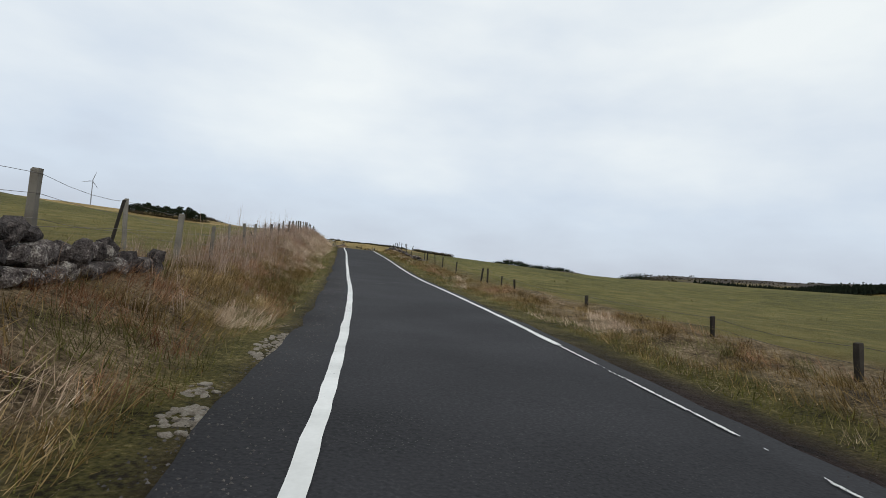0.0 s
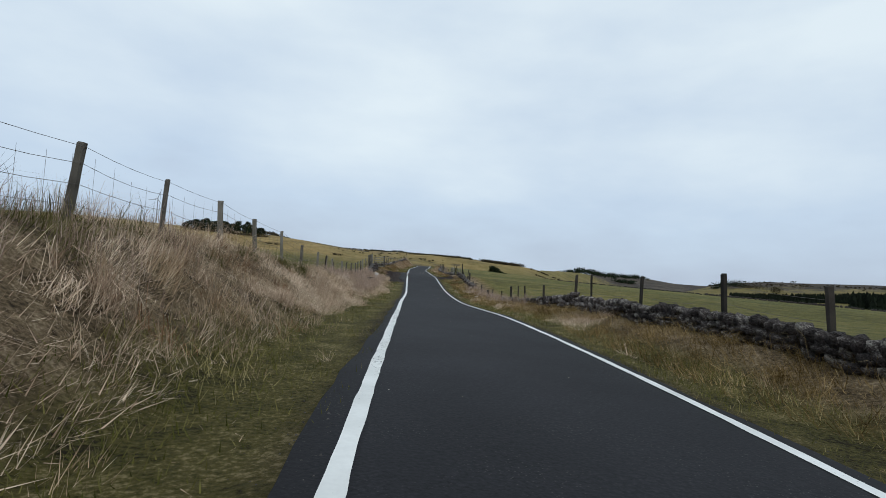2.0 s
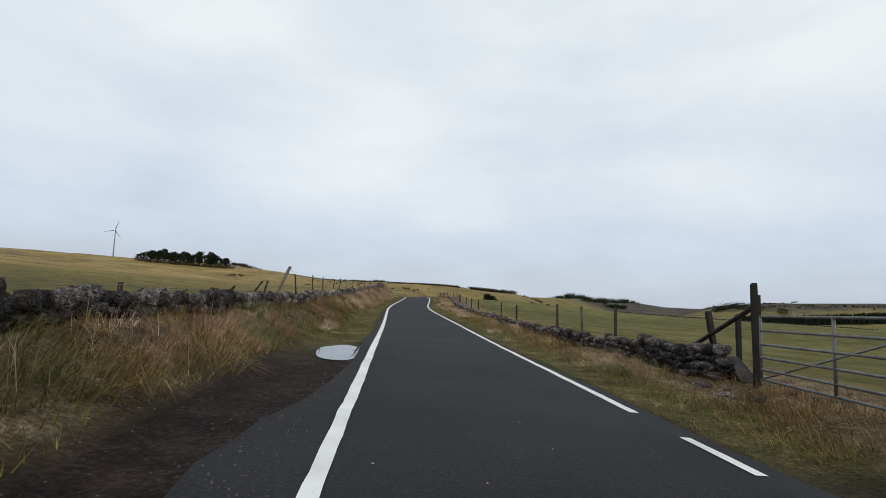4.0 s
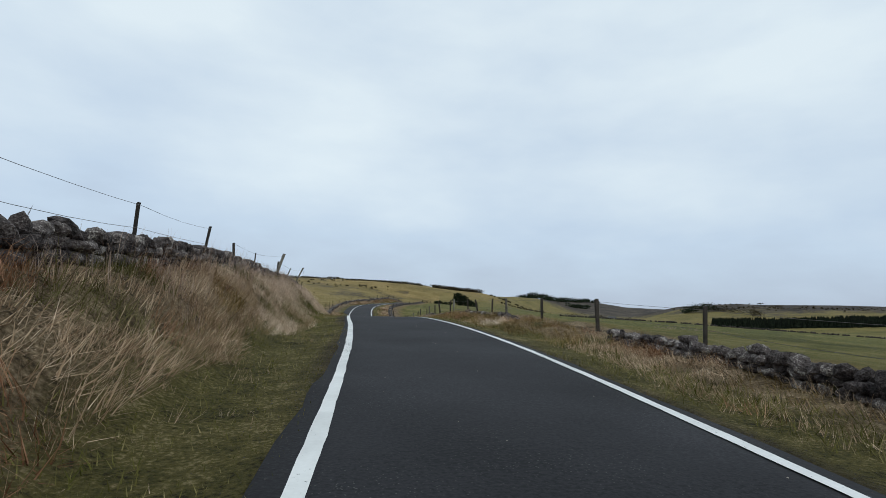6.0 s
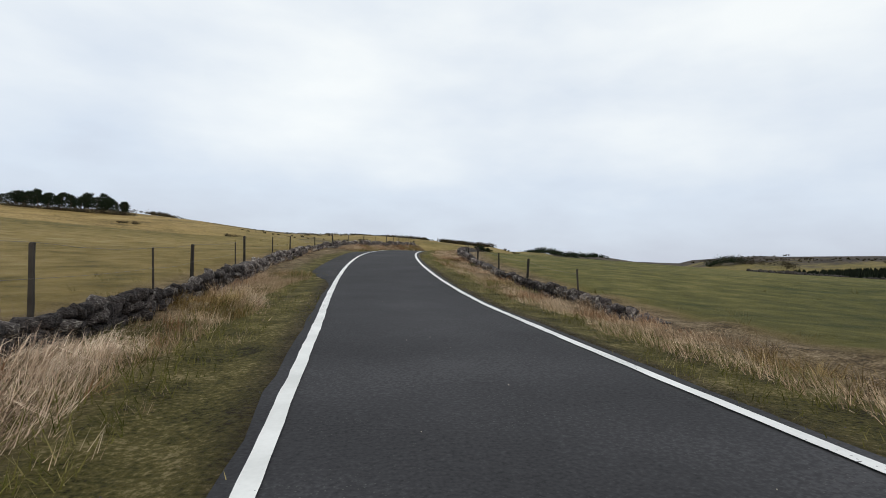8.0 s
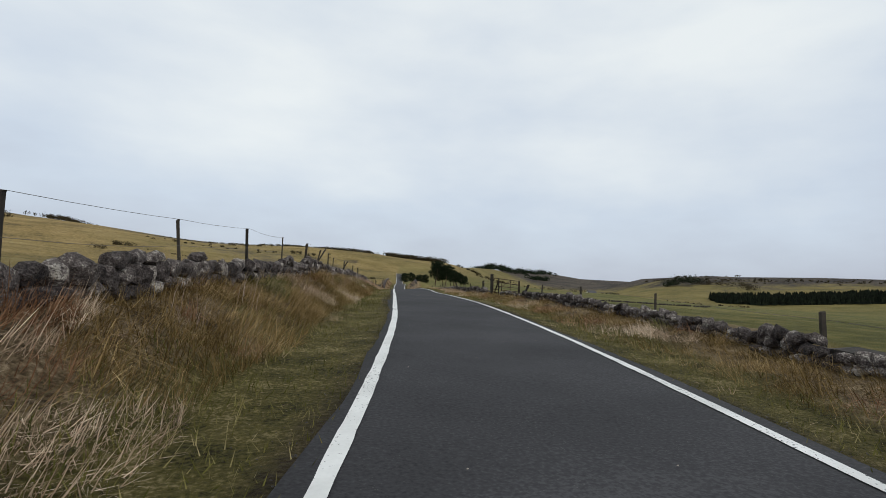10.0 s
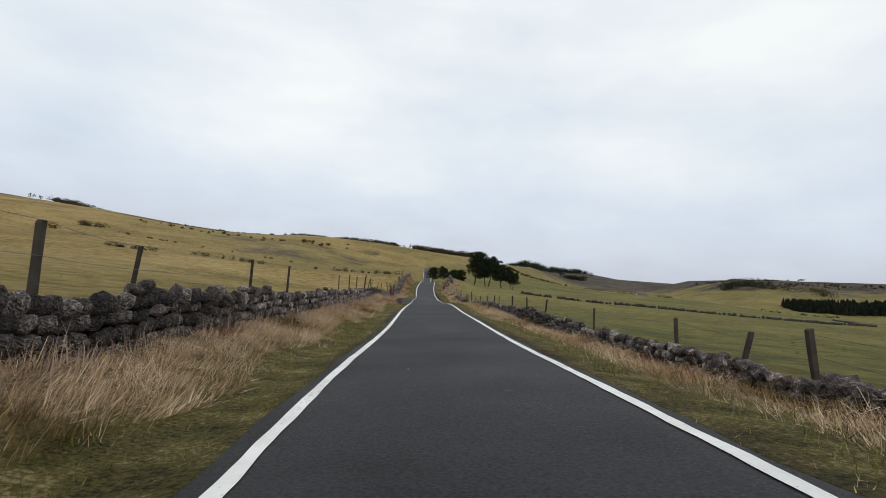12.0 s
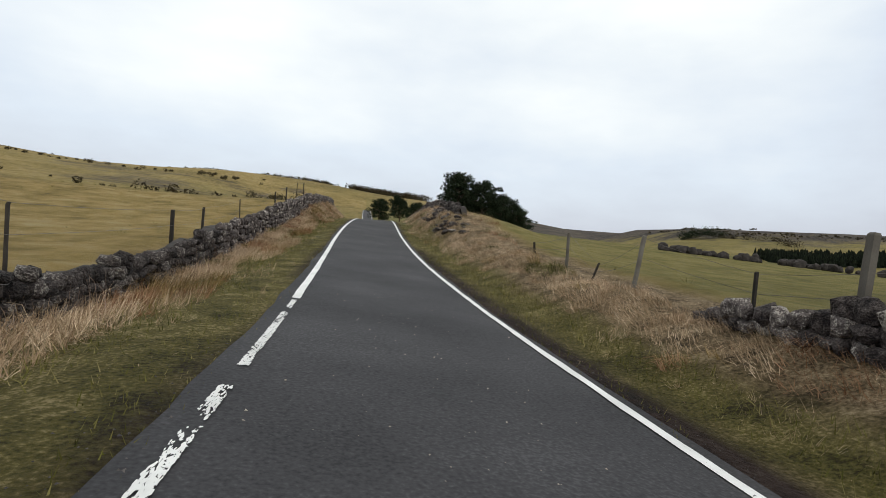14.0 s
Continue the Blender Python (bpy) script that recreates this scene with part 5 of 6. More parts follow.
# old blades lying over one another
def thatch(s, u, depth, long, way, mat, label, seed):
    r = np.random.default_rng(seed)
    n = len(s)
    x, y, z = on_ground(s, u)
    p = np.stack([x, y, z + depth * r.uniform(0, 1, n) ** 1.4], -1)
    tilt = r.normal(0.12, 0.3, n)
    d = np.stack([np.cos(way) * np.cos(tilt), np.sin(way) * np.cos(tilt), np.sin(tilt)], -1) * long[:, None]
    turn = way + 1.57 + r.normal(0, 0.5, n)
    w = np.stack([np.cos(turn), np.sin(turn), r.normal(0, 0.4, n)], -1) * (r.uniform(0.001, 0.0022, n))[:, None]
    v = np.stack([p - d * 0.5 - w, p - d * 0.5 + w, p + d * 0.5], 1)
    return tagged(new("matted_grass", fast_mesh("matted_grass", v.reshape(-1, 3), np.full(n, 3), np.arange(3 * n), mat)), label, "grass", kind="stuff")


for side, count in ((-1, 170000), (1, 100000)):
    s = r.uniform(-4, 470, count)
    f = r.uniform(0, 1, count) ** 1.3
    u = grass_strip(side, s, f, 0.3)
    g = growth(s, u)
    ok = clear_of(s, u) & (r.uniform(0, 1, count) < 0.3 + 0.8 * g)
    if side > 0:
        ok &= (s < 26) | (s > 64) | (r.uniform(0, 1, count) < 0.3)
    s, u, f, g = s[ok], u[ok], f[ok], g[ok]
    way = 2.0 * waves(s, u * 1.5, 1.4, 87) + r.normal(0, 0.4, len(s)) - 0.6
    kind = grass_kind(s, u)
    for k, (mat, word) in enumerate(SORTS):
        q = kind == k
        thatch(s[q], u[q], (0.05 + 0.2 * np.clip(f[q] * 5, 0, 1)) * g[q].clip(0.2, 1.2), r.uniform(0.06, 0.2, q.sum()), way[q], mat, "matted dead %s grass lying over the bank" % word, 340 + side + 10 * k)
s = r.uniform(-4, 465, 60000)
u = np.where(r.uniform(0, 1, 60000) < 0.55, -1, 1) * r.uniform(1.75, 3.1, 60000)
ok = clear_of(s, u) & (r.uniform(0, 1, 60000) < 0.35 + 0.9 * waves(s, u * 2, 1.7, 89))
s, u = s[ok], u[ok]
thatch(s, u, np.full(len(s), 0.04), r.uniform(0.03, 0.1, len(s)), r.uniform(0, math.tau, len(s)), M_STRAW, "dead blades strewn through the short turf", 345)

# taller grey stalks standing along the stock fence and between posts
s = np.concatenate([r.uniform(16, 70, 900), r.uniform(84, 108, 900), r.uniform(186, 226, 380), r.uniform(336, 420, 260), r.uniform(0, 470, 500), r.uniform(84, 108, 260)])
u = -np.concatenate([r.uniform(3.9, 6.0, 900), r.uniform(3.2, 5.4, 900), r.uniform(3.6, 5.2, 380), r.uniform(3.5, 4.1, 260), r.uniform(3.2, 4.6, 500), r.uniform(-4.6, -3.3, 260)])
ok = clear_of(s, u)
s, u = s[ok], u[ok]
S2, U2, H2, W2 = tufts(r, s, u, 9, np.full(len(s), 0.2), r.uniform(0.45, 0.8, len(s)) * (0.8 + 0.4 * smooth(16, 24, s) * (1 - smooth(48, 56, s))))
blades("dead_stalks", S2, U2, H2, r.uniform(0.003, 0.007, len(S2)), np.full(len(S2), 0.28), W2, M_STALK, "tall dead grey-brown stalks standing along the bank", "dry stalks", 310)

s, u = r.uniform(23, 46, 46), -r.uniform(4.9, 6.2, 46)
blades("bare_stems", s, u, r.uniform(0.9, 1.7, 46), np.full(46, 0.012), np.full(46, 0.12), r.uniform(0, math.tau, 46), M_STALK, "thin bare weed stems standing above the bank", "dry stalks", 311)

# short turf on the verges, with dead tufts among it
for side, count in ((-1, 210000), (1, 160000)):
    s = r.uniform(-4, 465, count)
    u = side * (1.55 + (1.85 if side < 0 else 1.4) * r.uniform(0, 1, count) ** 0.85)
    ok = clear_of(s, u) & (r.uniform(0, 1, count) < 0.75 + 0.5 * waves(s, u * 2, 1.5, 91))
    s, u = s[ok], u[ok]
    h = (0.05 + 0.06 * np.clip((np.abs(u) - 1.7), 0, 1)) * r.uniform(0.5, 1.8, len(s)) * (1 + 0.4 * waves(s, u, 3, 92))
    blades("verge_turf", s, u, h, r.uniform(0.006, 0.012, len(s)), np.full(len(s), 0.7), r.uniform(0, math.tau, len(s)), M_SHORT, "short olive-green turf with dead tips beside the road", "grass", 320 + side, levels=1, sink=0.012)
s = r.uniform(-4, 465, 3600)
u = np.where(r.uniform(0, 1, 3600) < 0.55, -1, 1) * (1.9 + 1.2 * r.uniform(0, 1, 3600) ** 0.7)
ok = clear_of(s, u) & (waves(s, u * 2, 3, 93) > -0.15)
s, u = s[ok], u[ok]
S2, U2, H2, W2 = tufts(r, s, u, 16, r.uniform(0.06, 0.2, len(s)), r.uniform(0.1, 0.24, len(s)))
blades("dead_tufts", S2, U2, H2, r.uniform(0.003, 0.007, len(S2)), np.full(len(S2), 0.9), W2, M_STRAW, "pale dead tufts lying in the green turf", "grass", 325, levels=1)

# rushes in the wet hollows
s = np.concatenate([r.uniform(226, 250, 700), r.uniform(256, 270, 500)])
u = np.concatenate([r.uniform(-18, -6.5, 700), r.uniform(38, 62, 500)])
ok = waves(s, u, 4, 94) > 0.0
s, u = s[ok], u[ok]
S2, U2, H2, W2 = tufts(r, s, u, 14, np.full(len(s), 0.25), r.uniform(0.3, 0.6, len(s)), toward=0.0)
blades("rushes", S2, U2, H2, r.uniform(0.006, 0.014, len(S2)), np.full(len(S2), 0.4), W2, M_STALK, "brown rushes standing in wet hollows of the fields", "rushes", 326, levels=1)

# rough tufts in the fields
s = r.uniform(0, 520, 8000)
a = 5.5 + 34 * r.uniform(0, 1, 8000) ** 1.6
u = a * np.where(r.uniform(0, 1, 8000) < 0.6, -1, 1)
ok = (waves(s, u, 9, 95) + np.where(u < 0, 0.25, -0.15) - 0.02 * (a - 5.5) > 0.0)
s, u = s[ok], u[ok]
S2, U2, H2, W2 = tufts(r, s, u, 9, r.uniform(0.08, 0.25, len(s)), r.uniform(0.08, 0.24, len(s)))
blades("pasture_tufts", S2, U2, H2, r.uniform(0.008, 0.02, len(S2)), np.full(len(S2), 0.7), W2, M_PASTURE, "rough tufts of faded grass in the grazed fields", "grass", 330, levels=1)


# ---- bushes and trees ----
def scraps(r, centres, spread, count, size):
    """Small leaf triangles scattered in clumps: arrays of corners."""
    i = r.integers(0, len(centres), count)
    d = r.normal(size=(count, 3))
    d /= np.linalg.norm(d, axis=1, keepdims=True)
    p = np.asarray(centres)[i] + d * (r.uniform(0.25, 1.0, count) ** 0.5)[:, None] * np.asarray(spread)[i]
    a, b = r.normal(size=(count, 3)), r.normal(size=(count, 3))
    a /= np.linalg.norm(a, axis=1, keepdims=True)
    b /= np.linalg.norm(b, axis=1, keepdims=True)
    k = (size * r.uniform(0.5, 1.4, count))[:, None]
    return np.stack([p - a * k * 0.5, p + a * k * 0.5, p + b * k], 1).reshape(-1, 3)


def leaf_mesh(name, v, mat):
    return fast_mesh(name, v, np.full(len(v) // 3, 3), np.arange(len(v)), mat)


def tapered(parts, mat, name, n=6):
    """Several tapering round limbs in one mesh: lists of (points, radii)."""
    verts, sizes, loops, n0 = [], [], [], 0
    for pts, rad in parts:
        p, rad = np.asarray(pts, float), np.asarray(rad, float)
        d = np.gradient(p, axis=0)
        d /= np.linalg.norm(d, axis=1, keepdims=True) + 1e-9
        ref = np.where(np.abs(d[:, 2:3]) > 0.8, [[1.0, 0, 0]], [[0, 0, 1.0]])
        a = np.cross(d, ref)
        a /= np.linalg.norm(a, axis=1, keepdims=True)
        b = np.cross(d, a)
        t = math.tau * np.arange(n) / n
        v = p[:, None] + rad[:, None, None] * (np.cos(t)[None, :, None] * a[:, None] + np.sin(t)[None, :, None] * b[:, None])
        m = len(p)
        i, k = np.meshgrid(np.arange(m - 1), np.arange(n), indexing="ij")
        q = np.stack([i * n + k, i * n + (k + 1) % n, (i + 1) * n + (k + 1) % n, (i + 1) * n + k], -1).reshape(-1)
        verts.append(v.reshape(-1, 3))
        loops.append(q + n0)
        sizes += [4] * ((m - 1) * n)
        n0 += m * n
    return fast_mesh(name, np.concatenate(verts), sizes, np.concatenate(loops), mat)


def pine_meshes(seed, tall, fine=1.0, low=0.28):
    """Wind-shaped Scots pine: bare leaning trunk, a few limbs, flat ragged pads of needles."""
    r = np.random.default_rng(seed)
    lean = r.uniform(0.04, 0.16)
    zs = np.linspace(-0.4, tall * 0.92, 8)
    trunk = np.stack([lean * zs + 0.12 * np.sin(zs * 0.9 + seed), 0.1 * np.sin(zs * 0.7 + seed * 2), zs], -1)
    limbs = [(trunk, np.linspace(0.022 * tall, 0.006 * tall, 8))]
    pads, spread = [], []
    for k in range(22):
        f = low + (0.96 - low) * k / 21
        o = np.array([np.interp(f * tall * 0.92, zs, trunk[:, c]) for c in range(3)])
        a = k * 2.4 + r.uniform(-0.5, 0.5)
        reach = tall * (0.25 * math.sin(math.pi * min(1, (1.1 - f) * 0.95)) + 0.05) * r.uniform(0.6, 1.2)
        e = o + np.array([math.cos(a) * reach + 0.1 * reach, math.sin(a) * reach, reach * r.uniform(0.1, 0.5)])
        limbs.append(([o, (o + e) / 2 + (0, 0, 0.08 * reach), e], [0.006 * tall, 0.004 * tall, 0.002 * tall]))
        for t in (0.45, 0.8, 1.05):
            pads.append(o + (e - o) * t + r.normal(0, 0.03 * tall, 3) * (1, 1, 0.6))
            w = tall * r.uniform(0.065, 0.115)
            spread.append((w, w, w * r.uniform(0.6, 0.9)))
    top = trunk[-1]
    for k in range(5):
        pads.append(top + r.normal(0, 0.05 * tall, 3) * (1, 1, 0.7))
        spread.append((0.09 * tall, 0.09 * tall, 0.075 * tall))
    wood = tapered(limbs, M_BARK, "trunk", 7 if fine >= 1 else 5)
    crown = leaf_mesh("crown", scraps(r, pads, spread, int(4400 * fine), tall * 0.036 / fine ** 0.4), M_NEEDLE)
    return wood, crown


def world_ground(x, y):
    x, y = np.asarray(x, float), np.asarray(y, float)
    s = np.interp(y, RY, ST)
    u = x - at(RX, s)
    return ground_height(s + np.maximum(y - RY[-1], 0), u, x, y)


PINES = [pine_meshes(500 + k, 9.2, 1.5, 0.42) for k in range(4)]
FAR_PINES = [pine_meshes(520 + k, 13.0, 0.35, 0.3) for k in range(3)]


def pine(x, y, k, meshes, turn, label, group):
    z = float(world_ground(x, y))
    t = thing("pine_tree", label, "tree", pose(x, y, z, 0, 0, turn) @ Matrix.Diagonal((k, k, k, 1)), group)
    part("trunk", meshes[0], t)
    part("crown", meshes[1], t)
    return t


for n, (x, y, k) in enumerate([(8.4, 517, 1.2), (11.6, 512, 1.03), (14.6, 509, 0.8), (18, 511, 0.66), (12.4, 521, 0.95), (16.4, 516, 0.78), (-1.4, 512, 0.6), (1.8, 516, 0.55), (-4, 521, 0.62), (4.2, 523, 0.6), (20, 517, 0.6)]):
    pine(x, y, k, PINES[n % 4], 37 * n, "wind-shaped Scots pine with a dark green flat crown below the road", "pines beside the road")
r = np.random.default_rng(540)
for n in range(34):
    f = n / 33
    row = n % 3
    x = -334 + f * 80 + r.uniform(-3, 3) - 5 * row
    y = 664 + f * 28 + r.uniform(-3, 3) + 8 * row
    pine(x, y, r.uniform(0.75, 1.25) * (0.7 if f > 0.9 or f < 0.08 else 1), FAR_PINES[n % 3], r.uniform(0, 360), "dark pine standing in a close clump on the hill", "pine wood on the hill")


def scrub(name, label, category, line, width, tall, count, seed, mat, leaf=0.5, kind="stuff", per=26):
    """Low bushes along a line on the open ground, with ragged outlines and gaps."""
    r = np.random.default_rng(seed)
    q = np.asarray(line, float)
    f = np.sort(r.uniform(0, 1, count)) * (len(q) - 1)
    x = np.interp(f, np.arange(len(q)), q[:, 0]) + r.normal(0, width / 2, count)
    y = np.interp(f, np.arange(len(q)), q[:, 1]) + r.normal(0, width / 2, count)
    k = tall * r.uniform(0.45, 1.15, count)
    c = np.stack([x, y, world_ground(x, y) + k * 0.38], -1)
    e = np.stack([k * r.uniform(0.6, 1.2, count), k * r.uniform(0.6, 1.2, count), k * 0.55], -1)
    return tagged(new(name, leaf_mesh(name, scraps(r, c, e, count * per, leaf), mat)), label, category, kind=kind)


scrub("wood_undergrowth", "dark undergrowth beneath the pine clump", "undergrowth", [(-336, 668), (-296, 684), (-257, 698)], 9, 5.0, 120, 600, M_GORSE, 0.9, per=40)
GORSE = "dark gorse and heather scrub on the moor"
scrub("gorse_scrub", GORSE, "scrub", [(-345, 930), (-352, 1100), (-335, 1260)], 14, 5.0, 170, 601, M_GORSE, 1.1, per=45)
scrub("gorse_scrub", GORSE, "scrub", [(-300, 1250), (-220, 1230), (-150, 1200)], 10, 4.0, 110, 602, M_GORSE, 1.0, per=45)
scrub("gorse_scrub", GORSE, "scrub", [(6, 812), (30, 822), (60, 826)], 7, 4.6, 170, 603, M_GORSE, 0.8, per=60)
scrub("gorse_scrub", GORSE, "scrub", [(-54, 806), (-30, 816), (-8, 812)], 7, 3.2, 80, 604, M_GORSE, 0.8, per=45)
scrub("gorse_scrub", GORSE, "scrub", [(-90, 800), (-68, 812)], 4, 2.2, 30, 605, M_GORSE, 0.8)
scrub("gorse_scrub", GORSE, "scrub", [(-146, 598), (-137, 601)], 2, 2.6, 12, 606, M_GORSE, 0.434, per=80)
scrub("gorse_scrub", GORSE, "scrub", [(-77, 478), (-67, 476)], 1, 1.1, 14, 607, M_GORSE, 0.217, per=80)
scrub("gorse_scrub", GORSE, "scrub", [(-69, 502), (-57, 499), (-46, 482)], 1, 1.2, 18, 608, M_GORSE, 0.217, per=80)
scrub("gorse_scrub", GORSE, "scrub", [(-33, 476), (-20, 482), (-16, 478)], 1.2, 1.0, 16, 609, M_GORSE, 0.186, per=80)
scrub("gorse_scrub", GORSE, "scrub", [(-219, 611), (-206, 615)], 3, 2.0, 16, 610, M_GORSE, 0.372, per=80)
scrub("gorse_scrub", GORSE, "scrub", [(-140, 560), (-133, 562)], 1.5, 2.2, 7, 611, M_GORSE, 0.31, per=80)
scrub("gorse_scrub", GORSE, "scrub", [(-128, 590), (-98, 580), (-60, 563), (-30, 556)], 2.0, 0.7, 16, 612, M_GORSE, 0.248, per=80)
scrub("gorse_scrub", GORSE, "scrub", [(-190, 840), (-120, 800), (-60, 850), (-20, 900)], 30, 1.8, 60, 613, M_GORSE, 0.558, per=80)
scrub("gorse_scrub", GORSE, "scrub", [(-150, 700), (-90, 680), (-50, 690)], 18, 1.4, 40, 614, M_GORSE, 0.434, per=80)
scrub("gorse_scrub", GORSE, "scrub", [(-372, 975), (-345, 1040), (-318, 1110), (-300, 1190)], 9, 3.4, 260, 615, M_GORSE, 1.0, per=40)
scrub("gorse_scrub", GORSE, "scrub", [(-290, 1230), (-190, 1215), (-110, 1130), (-70, 1010)], 10, 2.2, 300, 616, M_GORSE, 0.9, per=30)
scrub("gorse_scrub", GORSE, "scrub", [(-96, 880), (-58, 892), (-30, 880)], 7, 2.0, 70, 617, M_GORSE, 0.7, per=50)
# woods and hedges across the valley
FAR = "far dark woodland across the valley"
scrub("far_wood", FAR, "wood", [(200, 1330), (330, 1560), (520, 1800)], 22, 12, 150, 620, M_NEEDLE, 2.4, per=60)
scrub("far_wood", FAR, "wood", [(345, 1440), (400, 1480)], 8, 12, 26, 621, M_NEEDLE, 2.2, per=60)
scrub("far_wood", "round-headed leafless trees round a far farm", "wood", [(176, 868), (200, 872), (228, 880)], 5, 9, 20, 622, M_GORSE, 0.9, per=90)
scrub("far_wood", FAR, "wood", [(136, 840), (140, 842)], 2, 7, 8, 623, M_GORSE, 0.9, per=70)
scrub("far_wood", FAR, "wood", [(268, 900), (282, 902)], 3, 6, 12, 624, M_NEEDLE, 0.9, per=60)
scrub("far_wood", FAR, "wood", [(376, 962), (400, 960), (418, 950)], 6, 11, 34, 625, M_NEEDLE, 1.2, per=80)
scrub("far_wood", "leafless brown trees lining a stream in the valley", "wood", [(418, 950), (440, 900), (420, 850)], 8, 7, 40, 626, M_GORSE, 1.0, per=45)
scrub("hedge", "dark hedge line between the valley fields", "hedge", [(70, 800), (180, 900), (330, 1000)], 3, 2.5, 90, 627, M_GORSE, 1.2)
scrub("hedge", "dark hedge line between the valley fields", "hedge", [(64, 700), (174, 740), (310, 720)], 2, 2.0, 90, 628, M_GORSE, 1.0)
scrub("hedge", "dark hedge line between the valley fields", "hedge", [(300, 1080), (440, 1120), (560, 1060)], 3, 2.6, 80, 629, M_GORSE, 1.3)
scrub("moor_scrub", "dark scrub on the valley's far slope", "scrub", [(440, 1010), (540, 930), (660, 800)], 45, 1.8, 150, 630, M_GORSE, 1.2)


def plantation(x0, y0, x1, y1, depth, count, seed):
    """A belt of young conifers: ragged narrow cones, too many to count."""
    r = np.random.default_rng(seed)
    f, g = r.uniform(0, 1, count), r.uniform(0, 1, count)
    dx, dy = x1 - x0, y1 - y0
    k = math.hypot(dx, dy)
    x, y = x0 + f * dx - g * depth * dy / k, y0 + f * dy + g * depth * dx / k
    z = world_ground(x, y)
    v = []
    for a, b, c in zip(x, y, z):
        h, w = r.uniform(6.8, 9.6), r.uniform(2.3, 3.4)
        t0 = r.uniform(0, math.tau)
        for lv in range(4):
            z0, z1, ww = c + h * (0.05 + 0.22 * lv), c + h * min(1.0, 0.42 + 0.22 * lv), w * (1 - 0.22 * lv)
            for m in range(5):
                p, q = t0 + lv + m * math.tau / 5, t0 + lv + (m + 1.2) * math.tau / 5
                v += [(a + ww * math.cos(p), b + ww * math.sin(p), z0), (a + ww * 0.9 * math.cos(q), b + ww * 0.9 * math.sin(q), z0 + r.uniform(0, 0.08) * h), (a, b, z1)]
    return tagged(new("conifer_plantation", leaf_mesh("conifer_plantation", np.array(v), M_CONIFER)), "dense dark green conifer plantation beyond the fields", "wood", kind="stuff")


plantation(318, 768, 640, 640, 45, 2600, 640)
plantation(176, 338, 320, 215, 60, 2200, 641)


# ---- wind turbine ----
def wind_turbine(x, y, hub, label):
    z = float(world_ground(x, y))
    t = thing("wind_turbine", label, "wind turbine", Matrix.Translation((x, y, z)))
    h = hub - z
    part("tower", tapered([([(0, 0, -0.5), (0, 0, h * 0.5), (0, 0, h)], [0.9, 0.7, 0.5])], M_TURBINE, "tower", 12), t)
    part("nacelle", tapered([([(0.2, -1.3, h + 0.3), (0.2, -0.9, h + 0.3), (0.0, 0.9, h + 0.3), (0, 1.4, h + 0.3)], [0.35, 0.7, 0.7, 0.4])], M_TURBINE, "nacelle", 10), t)
    rotor = part("hub", tapered([([(0.2, -2.0, h + 0.3), (0.2, -1.7, h + 0.3), (0.2, -1.3, h + 0.3)], [0.08, 0.4, 0.42])], M_TURBINE, "hub", 10), t)
    for k in range(3):
        a = math.radians(20 + 120 * k)
        d = np.array([math.sin(a), 0, math.cos(a)])
        o = np.array([0.2, -1.65, h + 0.3])
        part("blade", tapered([([o + d * 0.4, o + d * 3.2, o + d * 8.5, o + d * 15.5], [0.3, 0.6, 0.4, 0.1])], M_TURBINE, "blade", 6), rotor)
    return t


wind_turbine(-490, 866, 94.0, "small pale wind turbine standing on the hill")


# ---- far field dykes ----
def dyke(line, tall, seed, label):
    """A low rubble dyke across the open fields."""
    r = np.random.default_rng(seed)
    q = np.asarray(line, float)
    verts, faces, n0 = [], [], 0
    for a, b in zip(q, q[1:]):
        long = float(np.hypot(*(b - a)))
        turn = math.atan2(b[1] - a[1], b[0] - a[0])
        n = int(long * 4)
        for f in r.uniform(0, 1, n):
            x, y = a + (b - a) * f + r.normal(0, 0.12, 2)
            k = r.integers(len(RAW))
            v, fs = RAW[k]
            h = tall * r.uniform(0.5, 1.15)
            m = Matrix.Translation((x, y, float(world_ground(x, y)) + h * 0.3)) @ Euler((r.normal(0, 0.2), r.normal(0, 0.2), turn + r.normal(0, 0.3))).to_matrix().to_4x4() @ Matrix.Diagonal((r.uniform(0.35, 0.7), 0.35, h * 0.8, 1))
            m = np.array(m)
            verts.append(v @ m[:3, :3].T + m[:3, 3])
            faces += [[i + n0 for i in p] for p in fs]
            n0 += len(v)
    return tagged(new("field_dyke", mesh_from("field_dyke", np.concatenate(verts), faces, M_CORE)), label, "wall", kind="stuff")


DYKE = "low dark rubble dyke dividing the green fields"
dyke([(6, 455), (18, 449), (32, 446), (58, 448), (100, 476), (150, 545)], 0.75, 650, DYKE)
dyke([(14, 300), (40, 318), (80, 322), (130, 310)], 0.7, 651, DYKE)
dyke([(45, 190), (90, 196), (140, 188)], 0.7, 653, DYKE)


